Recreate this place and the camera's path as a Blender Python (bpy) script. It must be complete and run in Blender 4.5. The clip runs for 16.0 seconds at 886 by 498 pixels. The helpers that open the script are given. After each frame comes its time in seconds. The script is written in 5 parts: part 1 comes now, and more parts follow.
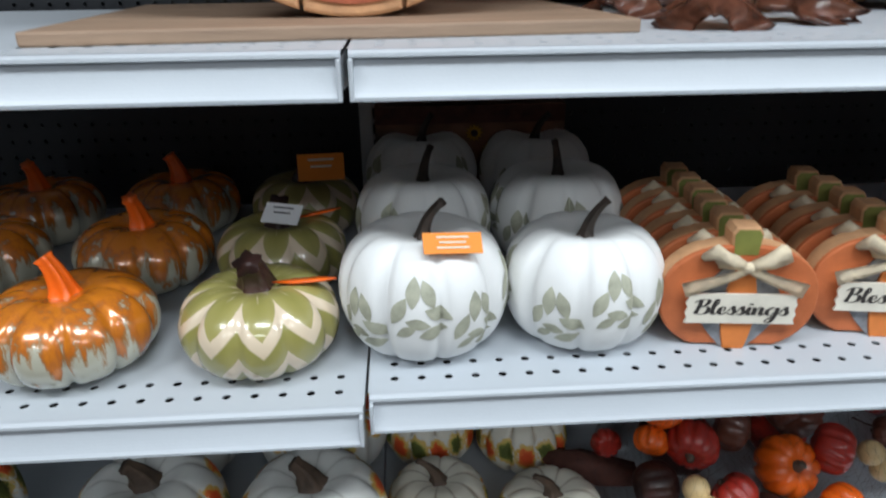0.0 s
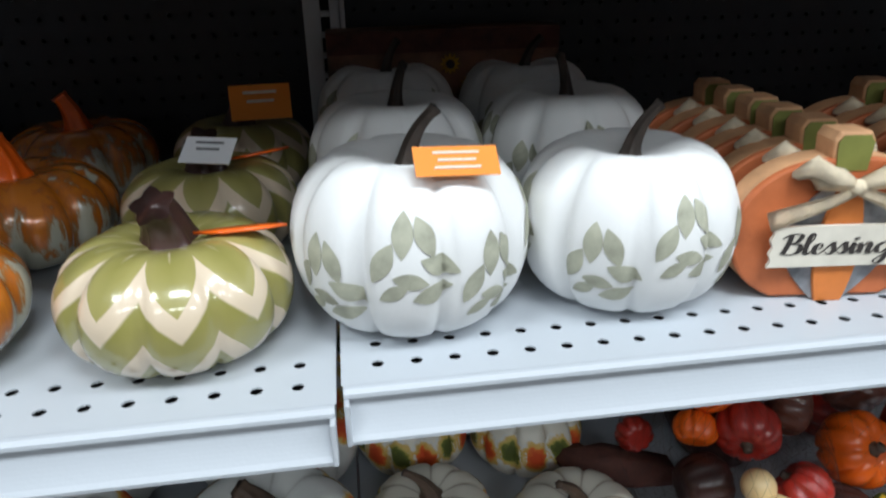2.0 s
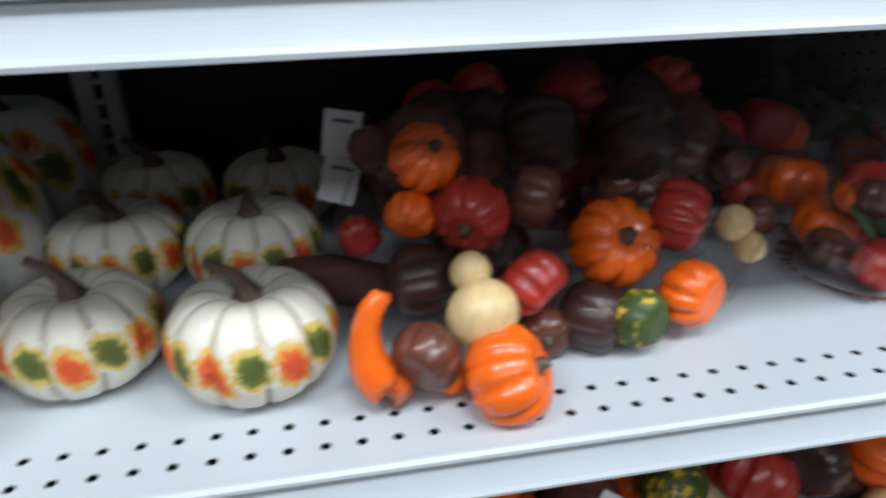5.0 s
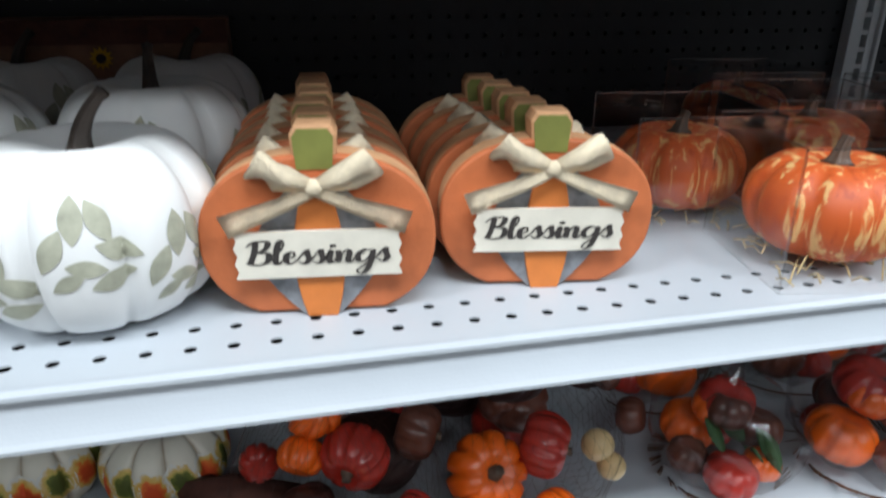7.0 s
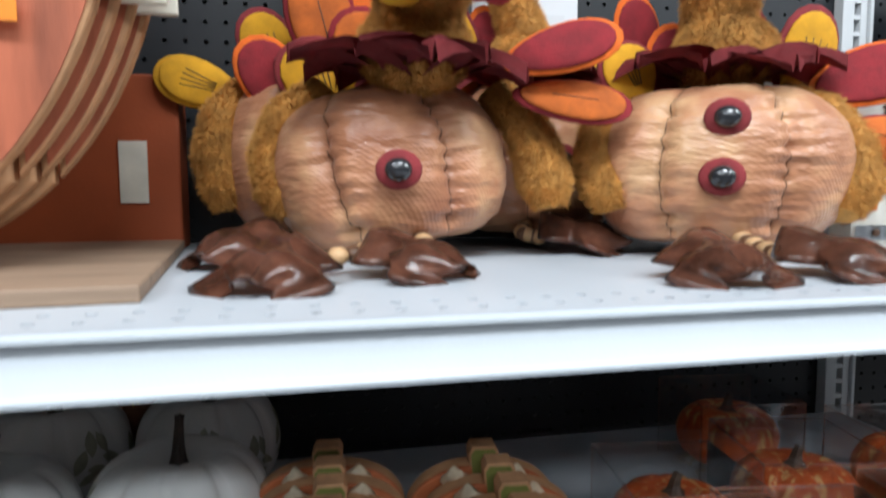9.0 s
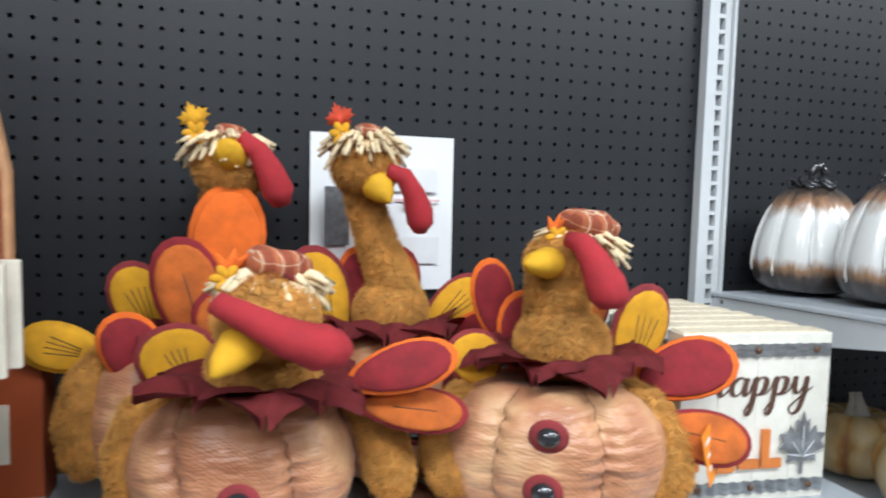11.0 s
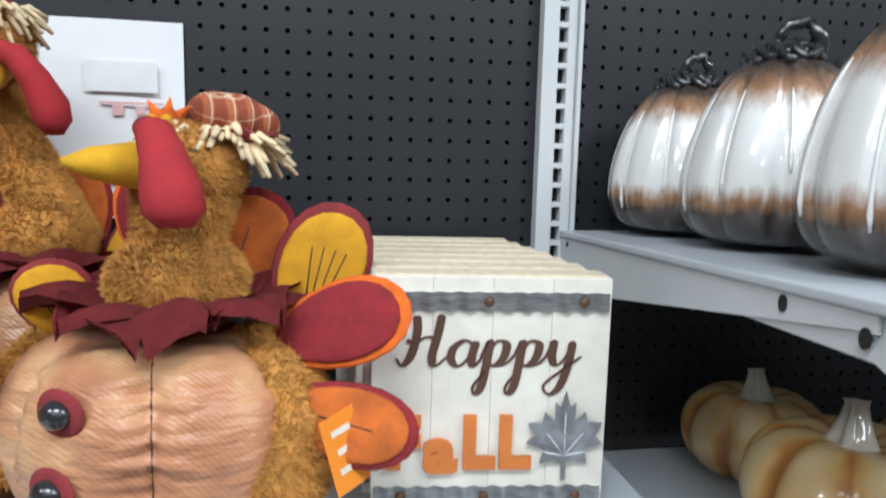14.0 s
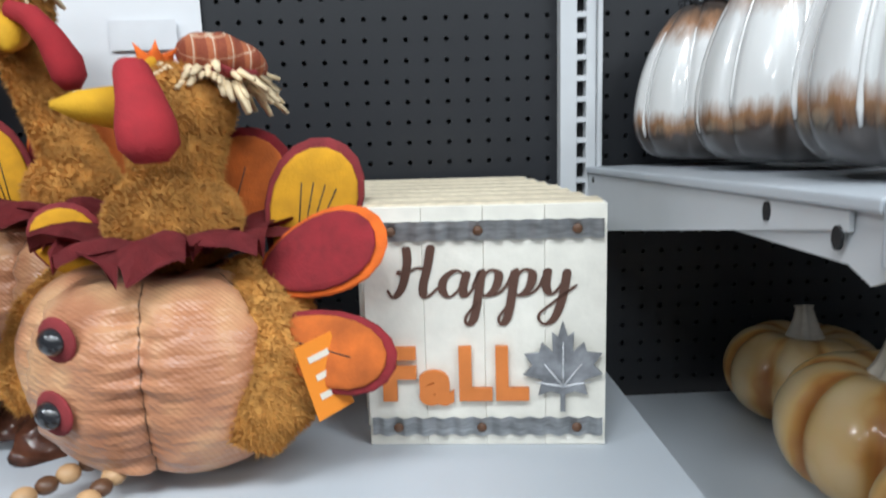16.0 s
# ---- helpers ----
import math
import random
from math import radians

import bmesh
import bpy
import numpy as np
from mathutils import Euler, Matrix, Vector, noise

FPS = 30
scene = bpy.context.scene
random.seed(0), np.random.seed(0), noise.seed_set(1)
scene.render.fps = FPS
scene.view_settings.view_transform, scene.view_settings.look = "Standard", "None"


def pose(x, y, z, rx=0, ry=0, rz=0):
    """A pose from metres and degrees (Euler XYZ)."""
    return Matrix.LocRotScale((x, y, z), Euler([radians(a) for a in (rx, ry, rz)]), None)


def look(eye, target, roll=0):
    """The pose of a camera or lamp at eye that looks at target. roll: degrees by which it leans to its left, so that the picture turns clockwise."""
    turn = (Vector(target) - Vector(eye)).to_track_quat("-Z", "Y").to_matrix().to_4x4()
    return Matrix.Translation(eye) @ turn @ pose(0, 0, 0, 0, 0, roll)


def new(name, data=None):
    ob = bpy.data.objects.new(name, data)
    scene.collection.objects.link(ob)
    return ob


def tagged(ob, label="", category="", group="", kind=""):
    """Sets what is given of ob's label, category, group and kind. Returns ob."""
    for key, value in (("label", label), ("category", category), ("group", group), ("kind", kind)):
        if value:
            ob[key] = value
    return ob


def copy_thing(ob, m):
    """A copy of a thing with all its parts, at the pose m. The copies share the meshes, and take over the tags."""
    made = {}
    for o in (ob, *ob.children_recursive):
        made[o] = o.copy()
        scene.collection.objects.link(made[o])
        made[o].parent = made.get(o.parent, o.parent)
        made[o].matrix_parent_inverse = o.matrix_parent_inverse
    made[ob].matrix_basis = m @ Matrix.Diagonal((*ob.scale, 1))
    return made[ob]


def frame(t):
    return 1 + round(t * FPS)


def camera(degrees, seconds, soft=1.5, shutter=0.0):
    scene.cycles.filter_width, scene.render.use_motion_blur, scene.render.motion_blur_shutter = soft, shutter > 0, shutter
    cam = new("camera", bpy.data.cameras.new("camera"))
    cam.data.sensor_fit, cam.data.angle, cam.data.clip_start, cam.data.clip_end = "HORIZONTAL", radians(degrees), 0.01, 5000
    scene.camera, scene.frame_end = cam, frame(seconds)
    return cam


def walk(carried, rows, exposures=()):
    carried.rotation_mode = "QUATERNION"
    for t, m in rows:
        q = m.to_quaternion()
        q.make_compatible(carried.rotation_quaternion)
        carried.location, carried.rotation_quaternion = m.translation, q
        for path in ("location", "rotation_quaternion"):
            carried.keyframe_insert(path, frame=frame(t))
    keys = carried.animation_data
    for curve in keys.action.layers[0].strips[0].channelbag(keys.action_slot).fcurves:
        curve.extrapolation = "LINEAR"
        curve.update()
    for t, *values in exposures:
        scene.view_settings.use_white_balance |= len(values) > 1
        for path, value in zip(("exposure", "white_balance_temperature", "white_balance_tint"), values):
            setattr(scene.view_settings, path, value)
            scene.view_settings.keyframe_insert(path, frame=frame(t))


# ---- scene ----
cam = camera(65.4, 16.0, 2.0, 0.5)
PATH = [
    (0, (0.04, 0.02, 1.308), (0.148, 1.863, 0.541), -0.7),
    (0.5, (0.045, 0.041, 1.264), (0.161, 1.868, 0.459), -1.4),
    (1, (0.048, 0.075, 1.217), (0.172, 1.903, 0.416), -1.5),
    (1.5, (0.02, 0.137, 1.213), (0.199, 1.974, 0.442), -1.3),
    (2, (0.017, 0.185, 1.193), (0.267, 2.007, 0.408), -1.3),
    (2.5, (0.035, 0.194, 1.128), (0.157, 2.003, 0.283), -1.3),
    (3, (0.042, 0.207, 1.051), (0.114, 1.99, 0.148), -1.1),
    (3.5, (0.067, 0.198, 0.987), (0.12, 1.977, 0.075), -1.7),
    (4, (0.11, 0.182, 0.952), (0.153, 1.945, 0.01), -3.3),
    (4.5, (0.19, 0.189, 0.96), (0.347, 1.971, 0.066), -1.6),
    (5, (0.274, 0.19, 0.975), (0.579, 1.963, 0.102), -1.2),
    (5.2, (0.308, 0.183, 0.987), (0.67, 1.95, 0.122), -1.5),
    (7.3, (0.346, 0.182, 1.184), (0.766, 2.007, 0.483), 0.4),
    (7.5, (0.344, 0.178, 1.195), (0.766, 2.02, 0.54), 0.6),
    (8, (0.344, 0.174, 1.233), (0.795, 2.061, 0.747), 1.1),
    (8.3, (0.343, 0.173, 1.238), (0.81, 2.084, 0.882), 1.4),
    (8.5, (0.34, 0.164, 1.259), (0.813, 2.085, 0.959), 1.5),
    (9, (0.342, 0.165, 1.324), (0.774, 2.109, 1.14), -0.2),
    (9.5, (0.342, 0.138, 1.449), (0.804, 2.071, 1.228), 0.8),
    (9.7, (0.345, 0.138, 1.511), (0.829, 2.062, 1.26), 0.8),
    (10, (0.354, 0.121, 1.571), (0.87, 2.043, 1.37), 0.7),
    (10.2, (0.357, 0.114, 1.602), (0.869, 2.039, 1.431), 0.0),
    (12.3, (0.578, 0.175, 1.637), (1.418, 1.98, 1.451), 2.7),
    (12.5, (0.589, 0.207, 1.633), (1.456, 1.996, 1.419), 1.4),
    (13, (0.673, 0.232, 1.622), (1.44, 2.063, 1.375), -1.2),
    (13.5, (0.827, 0.231, 1.612), (1.349, 2.15, 1.401), 1.5),
    (14, (0.916, 0.244, 1.569), (1.265, 2.195, 1.299), 1.4),
    (14.5, (0.925, 0.203, 1.552), (1.215, 2.159, 1.251), -0.1),
    (15, (0.934, 0.148, 1.561), (1.164, 2.115, 1.28), -0.3),
    (15.5, (0.966, 0.188, 1.566), (1.146, 2.155, 1.257), -0.9),
    (16, (1.006, 0.237, 1.535), (1.085, 2.203, 1.175), -1.8),
]
walk(cam, [(t, look(eye, target, roll)) for t, eye, target, roll in PATH],
     [(0, -0.28), (1, -0.18), (2, -0.12), (2.5, -0.2), (3, -0.32), (3.5, -0.28), (4, -0.1), (5, 0), (8, 0), (9, 0.2), (10, 0.1), (12.5, 0.24), (13.5, 0), (15, -0.1), (16, -0.1)])

# ---- light: store tubes over the aisle, seen only by what they light ----
world = bpy.data.worlds.new("store_air")
world.use_nodes = True
world.node_tree.nodes["Background"].inputs[0].default_value = (0.8, 0.9, 1.0, 1)
world.node_tree.nodes["Background"].inputs[1].default_value = 0.004
scene.world = world
scene.view_settings.exposure = 0.0


def tube_light(x, y, z, length, depth, power):
    d = bpy.data.lights.new("tube_light", "AREA")
    d.shape, d.size, d.size_y, d.energy, d.color = "RECTANGLE", length, depth, power, (0.86, 0.94, 1.0)
    ob = new("tube_light", d)
    ob.matrix_world = pose(x, y, z)
    return ob


for lx in (-1.6, 0.5, 2.6):
    tube_light(lx, -0.8, 3.35, 1.25, 0.6, 70)
    tube_light(lx, -3.2, 3.35, 1.25, 0.6, 42)
tube_light(4.7, -0.8, 3.35, 1.25, 0.6, 70)

# ---- materials ----


def nodes_of(name):
    m = bpy.data.materials.new(name)
    m.use_nodes = True
    nt = m.node_tree
    return m, nt, nt.nodes["Principled BSDF"]


def nd(nt, kind, **values):
    n = nt.nodes.new(kind)
    for k, v in values.items():
        n.inputs[k].default_value = v
    return n


def math_node(nt, op, a, b=None):
    n = nt.nodes.new("ShaderNodeMath")
    n.operation = op
    for i, v in enumerate((a, b)):
        if v is None:
            continue
        if isinstance(v, (int, float)):
            n.inputs[i].default_value = v
        else:
            nt.links.new(v, n.inputs[i])
    return n.outputs[0]


def ramp(nt, fac, stops):
    n = nt.nodes.new("ShaderNodeValToRGB")
    e = n.color_ramp.elements
    while len(e) < len(stops):
        e.new(0.5)
    for el, (p, c) in zip(e, stops):
        el.position, el.color = p, (*c, 1)
    nt.links.new(fac, n.inputs[0])
    return n.outputs[0]


def noise_out(nt, vec, scale, detail=4.0, rough=0.55):
    n = nd(nt, "ShaderNodeTexNoise", Scale=scale, Detail=detail, Roughness=rough)
    n.noise_dimensions = "4D"
    info = nt.nodes.new("ShaderNodeObjectInfo")
    nt.links.new(math_node(nt, "MULTIPLY", info.outputs["Random"], 9.0), n.inputs["W"])
    nt.links.new(vec, n.inputs["Vector"])
    return n.outputs[0]


def coords(nt):
    return nt.nodes.new("ShaderNodeTexCoord").outputs["Object"]


def add_bump(nt, bsdf, height, strength, dist=0.002):
    b = nd(nt, "ShaderNodeBump", Strength=strength, Distance=dist)
    nt.links.new(height, b.inputs["Height"])
    nt.links.new(b.outputs[0], bsdf.inputs["Normal"])


def mat(name, col, rough=0.5, metal=0.0, var=0.15, scale=30.0, bump=0.15, bscale=250.0, coat=0.0, sheen=0.0, stretch=None):
    m, nt, b = nodes_of(name)
    v = coords(nt)
    if stretch:
        mp = nt.nodes.new("ShaderNodeMapping")
        mp.inputs["Scale"].default_value = stretch
        nt.links.new(v, mp.inputs[0])
        v = mp.outputs[0]
    f = noise_out(nt, v, scale)
    c = Vector(col)
    lo, hi = c * (1 - var), c * (1 + var)
    nt.links.new(ramp(nt, f, [(0.3, lo), (0.7, hi)]), b.inputs["Base Color"])
    g = noise_out(nt, v, bscale, 2)
    if bump:
        add_bump(nt, b, g, bump)
    nt.links.new(math_node(nt, "ADD", math_node(nt, "MULTIPLY", f, 0.15), rough - 0.07), b.inputs["Roughness"])
    b.inputs["Metallic"].default_value = metal
    b.inputs["Coat Weight"].default_value = coat
    b.inputs["Coat Roughness"].default_value = 0.06
    b.inputs["Sheen Weight"].default_value = sheen
    return m


M = {}
M["shelf"] = mat("white_enamel", (0.50, 0.535, 0.575), 0.38, 0, 0.03, 8, 0.05, 400)
M["upright"] = mat("upright_enamel", (0.60, 0.62, 0.64), 0.45, 0, 0.05, 10, 0.05, 300)
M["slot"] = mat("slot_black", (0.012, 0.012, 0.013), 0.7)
M["peg"] = mat("black_pegboard", (0.0125, 0.014, 0.0175), 0.44, 0, 0.12, 3, 0.08, 300)
M["floor"] = mat("vinyl_floor", (0.22, 0.21, 0.2), 0.35, 0, 0.1, 2, 0.02)
M["ceiling"] = mat("ceiling_tile", (0.75, 0.75, 0.74), 0.9, 0, 0.05, 4)
M["aisle"] = mat("aisle_back", (0.07, 0.065, 0.065), 0.7, 0, 0.3, 2)
M["white_glaze"] = mat("white_glaze", (0.80, 0.80, 0.79), 0.25, 0, 0.02, 10, 0, coat=1.0)
M["stem_dark"] = mat("dark_stem", (0.055, 0.04, 0.032), 0.5, 0, 0.4, 60, 0.5, 120)
M["stem_brown"] = mat("brown_stem", (0.10, 0.065, 0.045), 0.6, 0, 0.4, 60, 0.5, 120)
M["white_matte"] = mat("white_painted_foam", (0.80, 0.80, 0.79), 0.62, 0, 0.03, 14, 0.12, 160)
M["sage"] = mat("sage_leaf_print", (0.40, 0.40, 0.31), 0.7, 0, 0.3, 60, 0)
M["tag_orange"] = mat("orange_paper_tag", (0.85, 0.26, 0.02), 0.6, 0, 0.05, 20, 0.02)
M["tag_white"] = mat("white_paper_tag", (0.75, 0.76, 0.78), 0.6, 0, 0.05, 20, 0.02)
M["ink"] = mat("dark_ink", (0.035, 0.028, 0.025), 0.7, 0, 0.1)
M["grey_ink"] = mat("grey_ink", (0.14, 0.14, 0.15), 0.8, 0, 0.3, 90)
M["pink_ink"] = mat("pink_marker", (0.75, 0.45, 0.46), 0.8, 0, 0.1)
M["wood_orange"] = mat("orange_stained_wood", (0.50, 0.135, 0.045), 0.6, 0, 0.25, 26, 0.25, 130)
M["wood_edge"] = mat("tan_raw_wood_edge", (0.56, 0.30, 0.15), 0.7, 0, 0.25, 40, 0.3, 130)
M["plank_stain"] = mat("red_orange_stain", (0.40, 0.105, 0.05), 0.6, 0, 0.3, 16, 0.25, 130, stretch=(3, 3, 0.5))
M["orange_petal"] = mat("bright_orange_wood", (0.64, 0.19, 0.04), 0.55, 0, 0.15, 30, 0.2, 130)
M["green_paint"] = mat("olive_paint", (0.19, 0.20, 0.045), 0.6, 0, 0.15, 40, 0.1)
M["galv_leaf"] = mat("dark_galvanised_metal", (0.27, 0.275, 0.29), 0.36, 0.5, 0.45, 70, 0.3, 110)
M["galv"] = mat("galvanised_metal", (0.70, 0.71, 0.73), 0.34, 0.2, 0.35, 60, 0.2, 90, stretch=(1, 1, 6))
M["burlap"] = mat("cream_burlap_ribbon", (0.81, 0.68, 0.49), 0.85, 0, 0.2, 60, 0.9, 900)
M["plate"] = mat("whitewashed_plate", (0.72, 0.67, 0.57), 0.7, 0, 0.10, 40, 0.2, 100)
M["board"] = mat("pallet_board", (0.30, 0.20, 0.135), 0.65, 0, 0.25, 22, 0.3, 120, stretch=(0.3, 4, 4))
M["white_wood"] = mat("whitewashed_wood", (0.77, 0.74, 0.66), 0.65, 0, 0.07, 40, 0.25, 130)
M["top_wood"] = mat("cream_raw_edge", (0.70, 0.61, 0.46), 0.7, 0, 0.15, 120, 0.4, 300)
M["brown_paint"] = mat("brown_lettering", (0.10, 0.045, 0.03), 0.6)
M["fur"] = mat("golden_plush_fur", (0.52, 0.245, 0.055), 0.9, 0, 0.3, 60, 0.8, 300)
M["maroon"] = mat("maroon_felt", (0.24, 0.028, 0.032), 0.9, 0, 0.2, 60, 0.5, 600)
M["orange_felt"] = mat("orange_felt", (0.76, 0.14, 0.015), 0.9, 0, 0.15, 60, 0.5, 600)
M["yellow_felt"] = mat("mustard_felt", (0.66, 0.32, 0.015), 0.9, 0, 0.15, 60, 0.5, 600)
M["red_felt"] = mat("red_felt", (0.38, 0.022, 0.03), 0.9, 0, 0.15, 60, 0.5, 600)
M["beak"] = mat("yellow_beak_felt", (0.68, 0.36, 0.015), 0.85, 0, 0.12, 50, 0.4, 500)
M["wine_felt"] = mat("wine_red_felt", (0.24, 0.016, 0.022), 0.9, 0, 0.25, 60, 0.4, 500)
M["leaf_red"] = mat("red_cloth_leaf", (0.55, 0.05, 0.015), 0.7, 0, 0.3, 60, 0.3, 200)
M["rust_felt"] = mat("rust_orange_felt", (0.50, 0.115, 0.018), 0.9, 0, 0.3, 45, 0.4, 500)
M["straw"] = mat("straw_raffia", (0.76, 0.60, 0.38), 0.75, 0, 0.3, 60, 0.3, 200)
M["button"] = mat("black_button", (0.025, 0.026, 0.03), 0.18, 0, 0.1, 20, 0, coat=0.6)
M["bead"] = mat("natural_bead", (0.50, 0.30, 0.15), 0.5, 0, 0.25, 40)
M["bead_dark"] = mat("brown_bead", (0.11, 0.05, 0.025), 0.4, 0, 0.25, 40)
M["foot"] = mat("brown_vinyl_leaf", (0.155, 0.058, 0.035), 0.22, 0, 0.7, 40, 0.7, 70, coat=0.5)
M["brown_body"] = mat("dark_brown_plush", (0.055, 0.025, 0.014), 0.9, 0, 0.3, 40)
M["g_orange"] = mat("orange_gourd", (0.88, 0.135, 0.008), 0.32, 0, 0.15, 30, 0.25, 90, coat=0.3)
M["g_red"] = mat("red_gourd", (0.40, 0.026, 0.016), 0.33, 0, 0.25, 30, 0.3, 90, coat=0.3)
M["g_brown"] = mat("brown_gourd", (0.115, 0.036, 0.022), 0.35, 0, 0.4, 30, 0.4, 90, coat=0.3)
M["g_dark"] = mat("dark_brown_pod", (0.04, 0.016, 0.013), 0.4, 0, 0.4, 30, 0.4, 90, coat=0.2)
M["g_cream"] = mat("cream_gourd", (0.72, 0.52, 0.26), 0.4, 0, 0.15, 30, 0.2, 90, coat=0.2)
M["tan_bark"] = mat("red_brown_bark", (0.10, 0.035, 0.025), 0.8, 0, 0.4, 60, 0.6, 60)
M["straw_bed"] = mat("raffia_bed", (0.55, 0.42, 0.22), 0.8, 0, 0.3, 60)
M["leaf_green"] = mat("green_cloth_leaf", (0.05, 0.12, 0.04), 0.6, 0, 0.3, 40)
M["photo"] = mat("dark_photo_card", (0.20, 0.09, 0.05), 0.5, 0, 0.75, 22, 0.0)
M["petal"] = mat("sunflower_petal", (0.62, 0.34, 0.015), 0.7, 0, 0.2, 50)
M["orange_card"] = mat("orange_card", (0.34, 0.065, 0.016), 0.6, 0, 0.1, 20)
M["paper"] = mat("white_paper", (0.80, 0.81, 0.83), 0.7, 0, 0.02, 5, 0)
M["net"] = mat("brown_net", (0.055, 0.02, 0.018), 0.7, 0, 0.2)


def satin():
    m, nt, b = nodes_of("tan_satin_corduroy")
    v = coords(nt)
    f = noise_out(nt, v, 14)
    nt.links.new(ramp(nt, f, [(0.34, (0.34, 0.13, 0.065)), (0.5, (0.51, 0.23, 0.12)), (0.64, (0.65, 0.37, 0.195))]), b.inputs["Base Color"])
    w = nd(nt, "ShaderNodeTexWave", Scale=110.0, Distortion=0.6, Detail=1.0)
    w.bands_direction = "DIAGONAL"
    nt.links.new(v, w.inputs[0])
    mp = nt.nodes.new("ShaderNodeMapping")
    mp.inputs["Scale"].default_value = (0.8, 0.8, 2.6)
    nt.links.new(v, mp.inputs[0])
    g = noise_out(nt, mp.outputs[0], 26, 3, 0.55)
    add_bump(nt, b, math_node(nt, "ADD", math_node(nt, "MULTIPLY", g, 2.6), math_node(nt, "MULTIPLY", w.outputs[1], 0.06)), 0.6, 0.005)
    b.inputs["Roughness"].default_value = 0.34
    b.inputs["Sheen Weight"].default_value = 0.1
    return m


M["satin"] = satin()


def plaid():
    m, nt, b = nodes_of("rust_plaid_cloth")
    v = coords(nt)
    s = nt.nodes.new("ShaderNodeSeparateXYZ")
    nt.links.new(v, s.inputs[0])
    u = math_node(nt, "ADD", math_node(nt, "MULTIPLY", s.outputs[0], 62.0), math_node(nt, "MULTIPLY", s.outputs[1], 30.0))
    w = math_node(nt, "ADD", math_node(nt, "MULTIPLY", s.outputs[2], 62.0), math_node(nt, "MULTIPLY", s.outputs[1], -30.0))
    thin = math_node(nt, "MAXIMUM", math_node(nt, "LESS_THAN", math_node(nt, "FRACT", u), 0.07), math_node(nt, "LESS_THAN", math_node(nt, "FRACT", w), 0.07))
    wide = math_node(nt, "MULTIPLY", math_node(nt, "LESS_THAN", math_node(nt, "FRACT", math_node(nt, "ADD", u, 0.3)), 0.45), 0.25)
    n = math_node(nt, "MULTIPLY", noise_out(nt, v, 400), 0.3)
    f = math_node(nt, "ADD", math_node(nt, "MULTIPLY", thin, 0.55), math_node(nt, "ADD", wide, n))
    nt.links.new(ramp(nt, f, [(0.1, (0.24, 0.05, 0.025)), (0.4, (0.42, 0.12, 0.05)), (0.65, (0.46, 0.20, 0.11)), (0.9, (0.60, 0.44, 0.32))]), b.inputs["Base Color"])
    b.inputs["Roughness"].default_value = 0.9
    add_bump(nt, b, noise_out(nt, v, 500), 0.5, 0.001)
    return m


M["plaid"] = plaid()


def clear(name, rough=0.03, tint=(1, 1, 1), gloss=0.05):
    m, nt, b = nodes_of(name)
    out = nt.nodes["Material Output"]
    tr = nd(nt, "ShaderNodeBsdfTransparent", Color=(*tint, 1))
    gl = nd(nt, "ShaderNodeBsdfGlossy", Roughness=rough)
    mix = nt.nodes.new("ShaderNodeMixShader")
    fr = nd(nt, "ShaderNodeLayerWeight", Blend=0.5)
    nt.links.new(math_node(nt, "ADD", math_node(nt, "MULTIPLY", math_node(nt, "POWER", fr.outputs["Facing"], 4.0), 0.5), gloss), mix.inputs[0])
    nt.links.new(tr.outputs[0], mix.inputs[1])
    nt.links.new(gl.outputs[0], mix.inputs[2])
    nt.links.new(mix.outputs[0], out.inputs[0])
    return m


M["clear"] = clear("clear_plastic", 0.06, (1, 1, 1), 0.045)
M["box_edge"] = clear("creased_plastic", 0.2, (1, 1, 1), 0.22)
M["film"] = clear("crinkled_film", 0.12, (0.93, 0.93, 0.93))


def angle_height(nt):
    v = coords(nt)
    s = nt.nodes.new("ShaderNodeSeparateXYZ")
    nt.links.new(v, s.inputs[0])
    return v, math_node(nt, "ARCTAN2", s.outputs[1], s.outputs[0]), s.outputs[2]


def glaze_chevron(height):
    m, nt, b = nodes_of("green_cream_chevron_glaze")
    v, a, z = angle_height(nt)
    tri = math_node(nt, "PINGPONG", math_node(nt, "MULTIPLY", a, 5.0 / math.pi), 0.5)
    wob = math_node(nt, "MULTIPLY", noise_out(nt, v, 40), 0.12)
    s = math_node(nt, "ADD", math_node(nt, "MULTIPLY", z, 2.05 / height), math_node(nt, "ADD", math_node(nt, "MULTIPLY", tri, 1.2), wob))
    f = math_node(nt, "FRACT", s)
    col = ramp(nt, f, [(0.0, (0.36, 0.32, 0.11)), (0.58, (0.28, 0.255, 0.07)), (0.64, (0.70, 0.57, 0.42)), (0.97, (0.70, 0.57, 0.42))])
    nt.links.new(col, b.inputs["Base Color"])
    b.inputs["Roughness"].default_value = 0.3
    b.inputs["Coat Weight"].default_value = 0.9
    b.inputs["Coat Roughness"].default_value = 0.05
    add_bump(nt, b, noise_out(nt, v, 45), 0.25, 0.003)
    return m


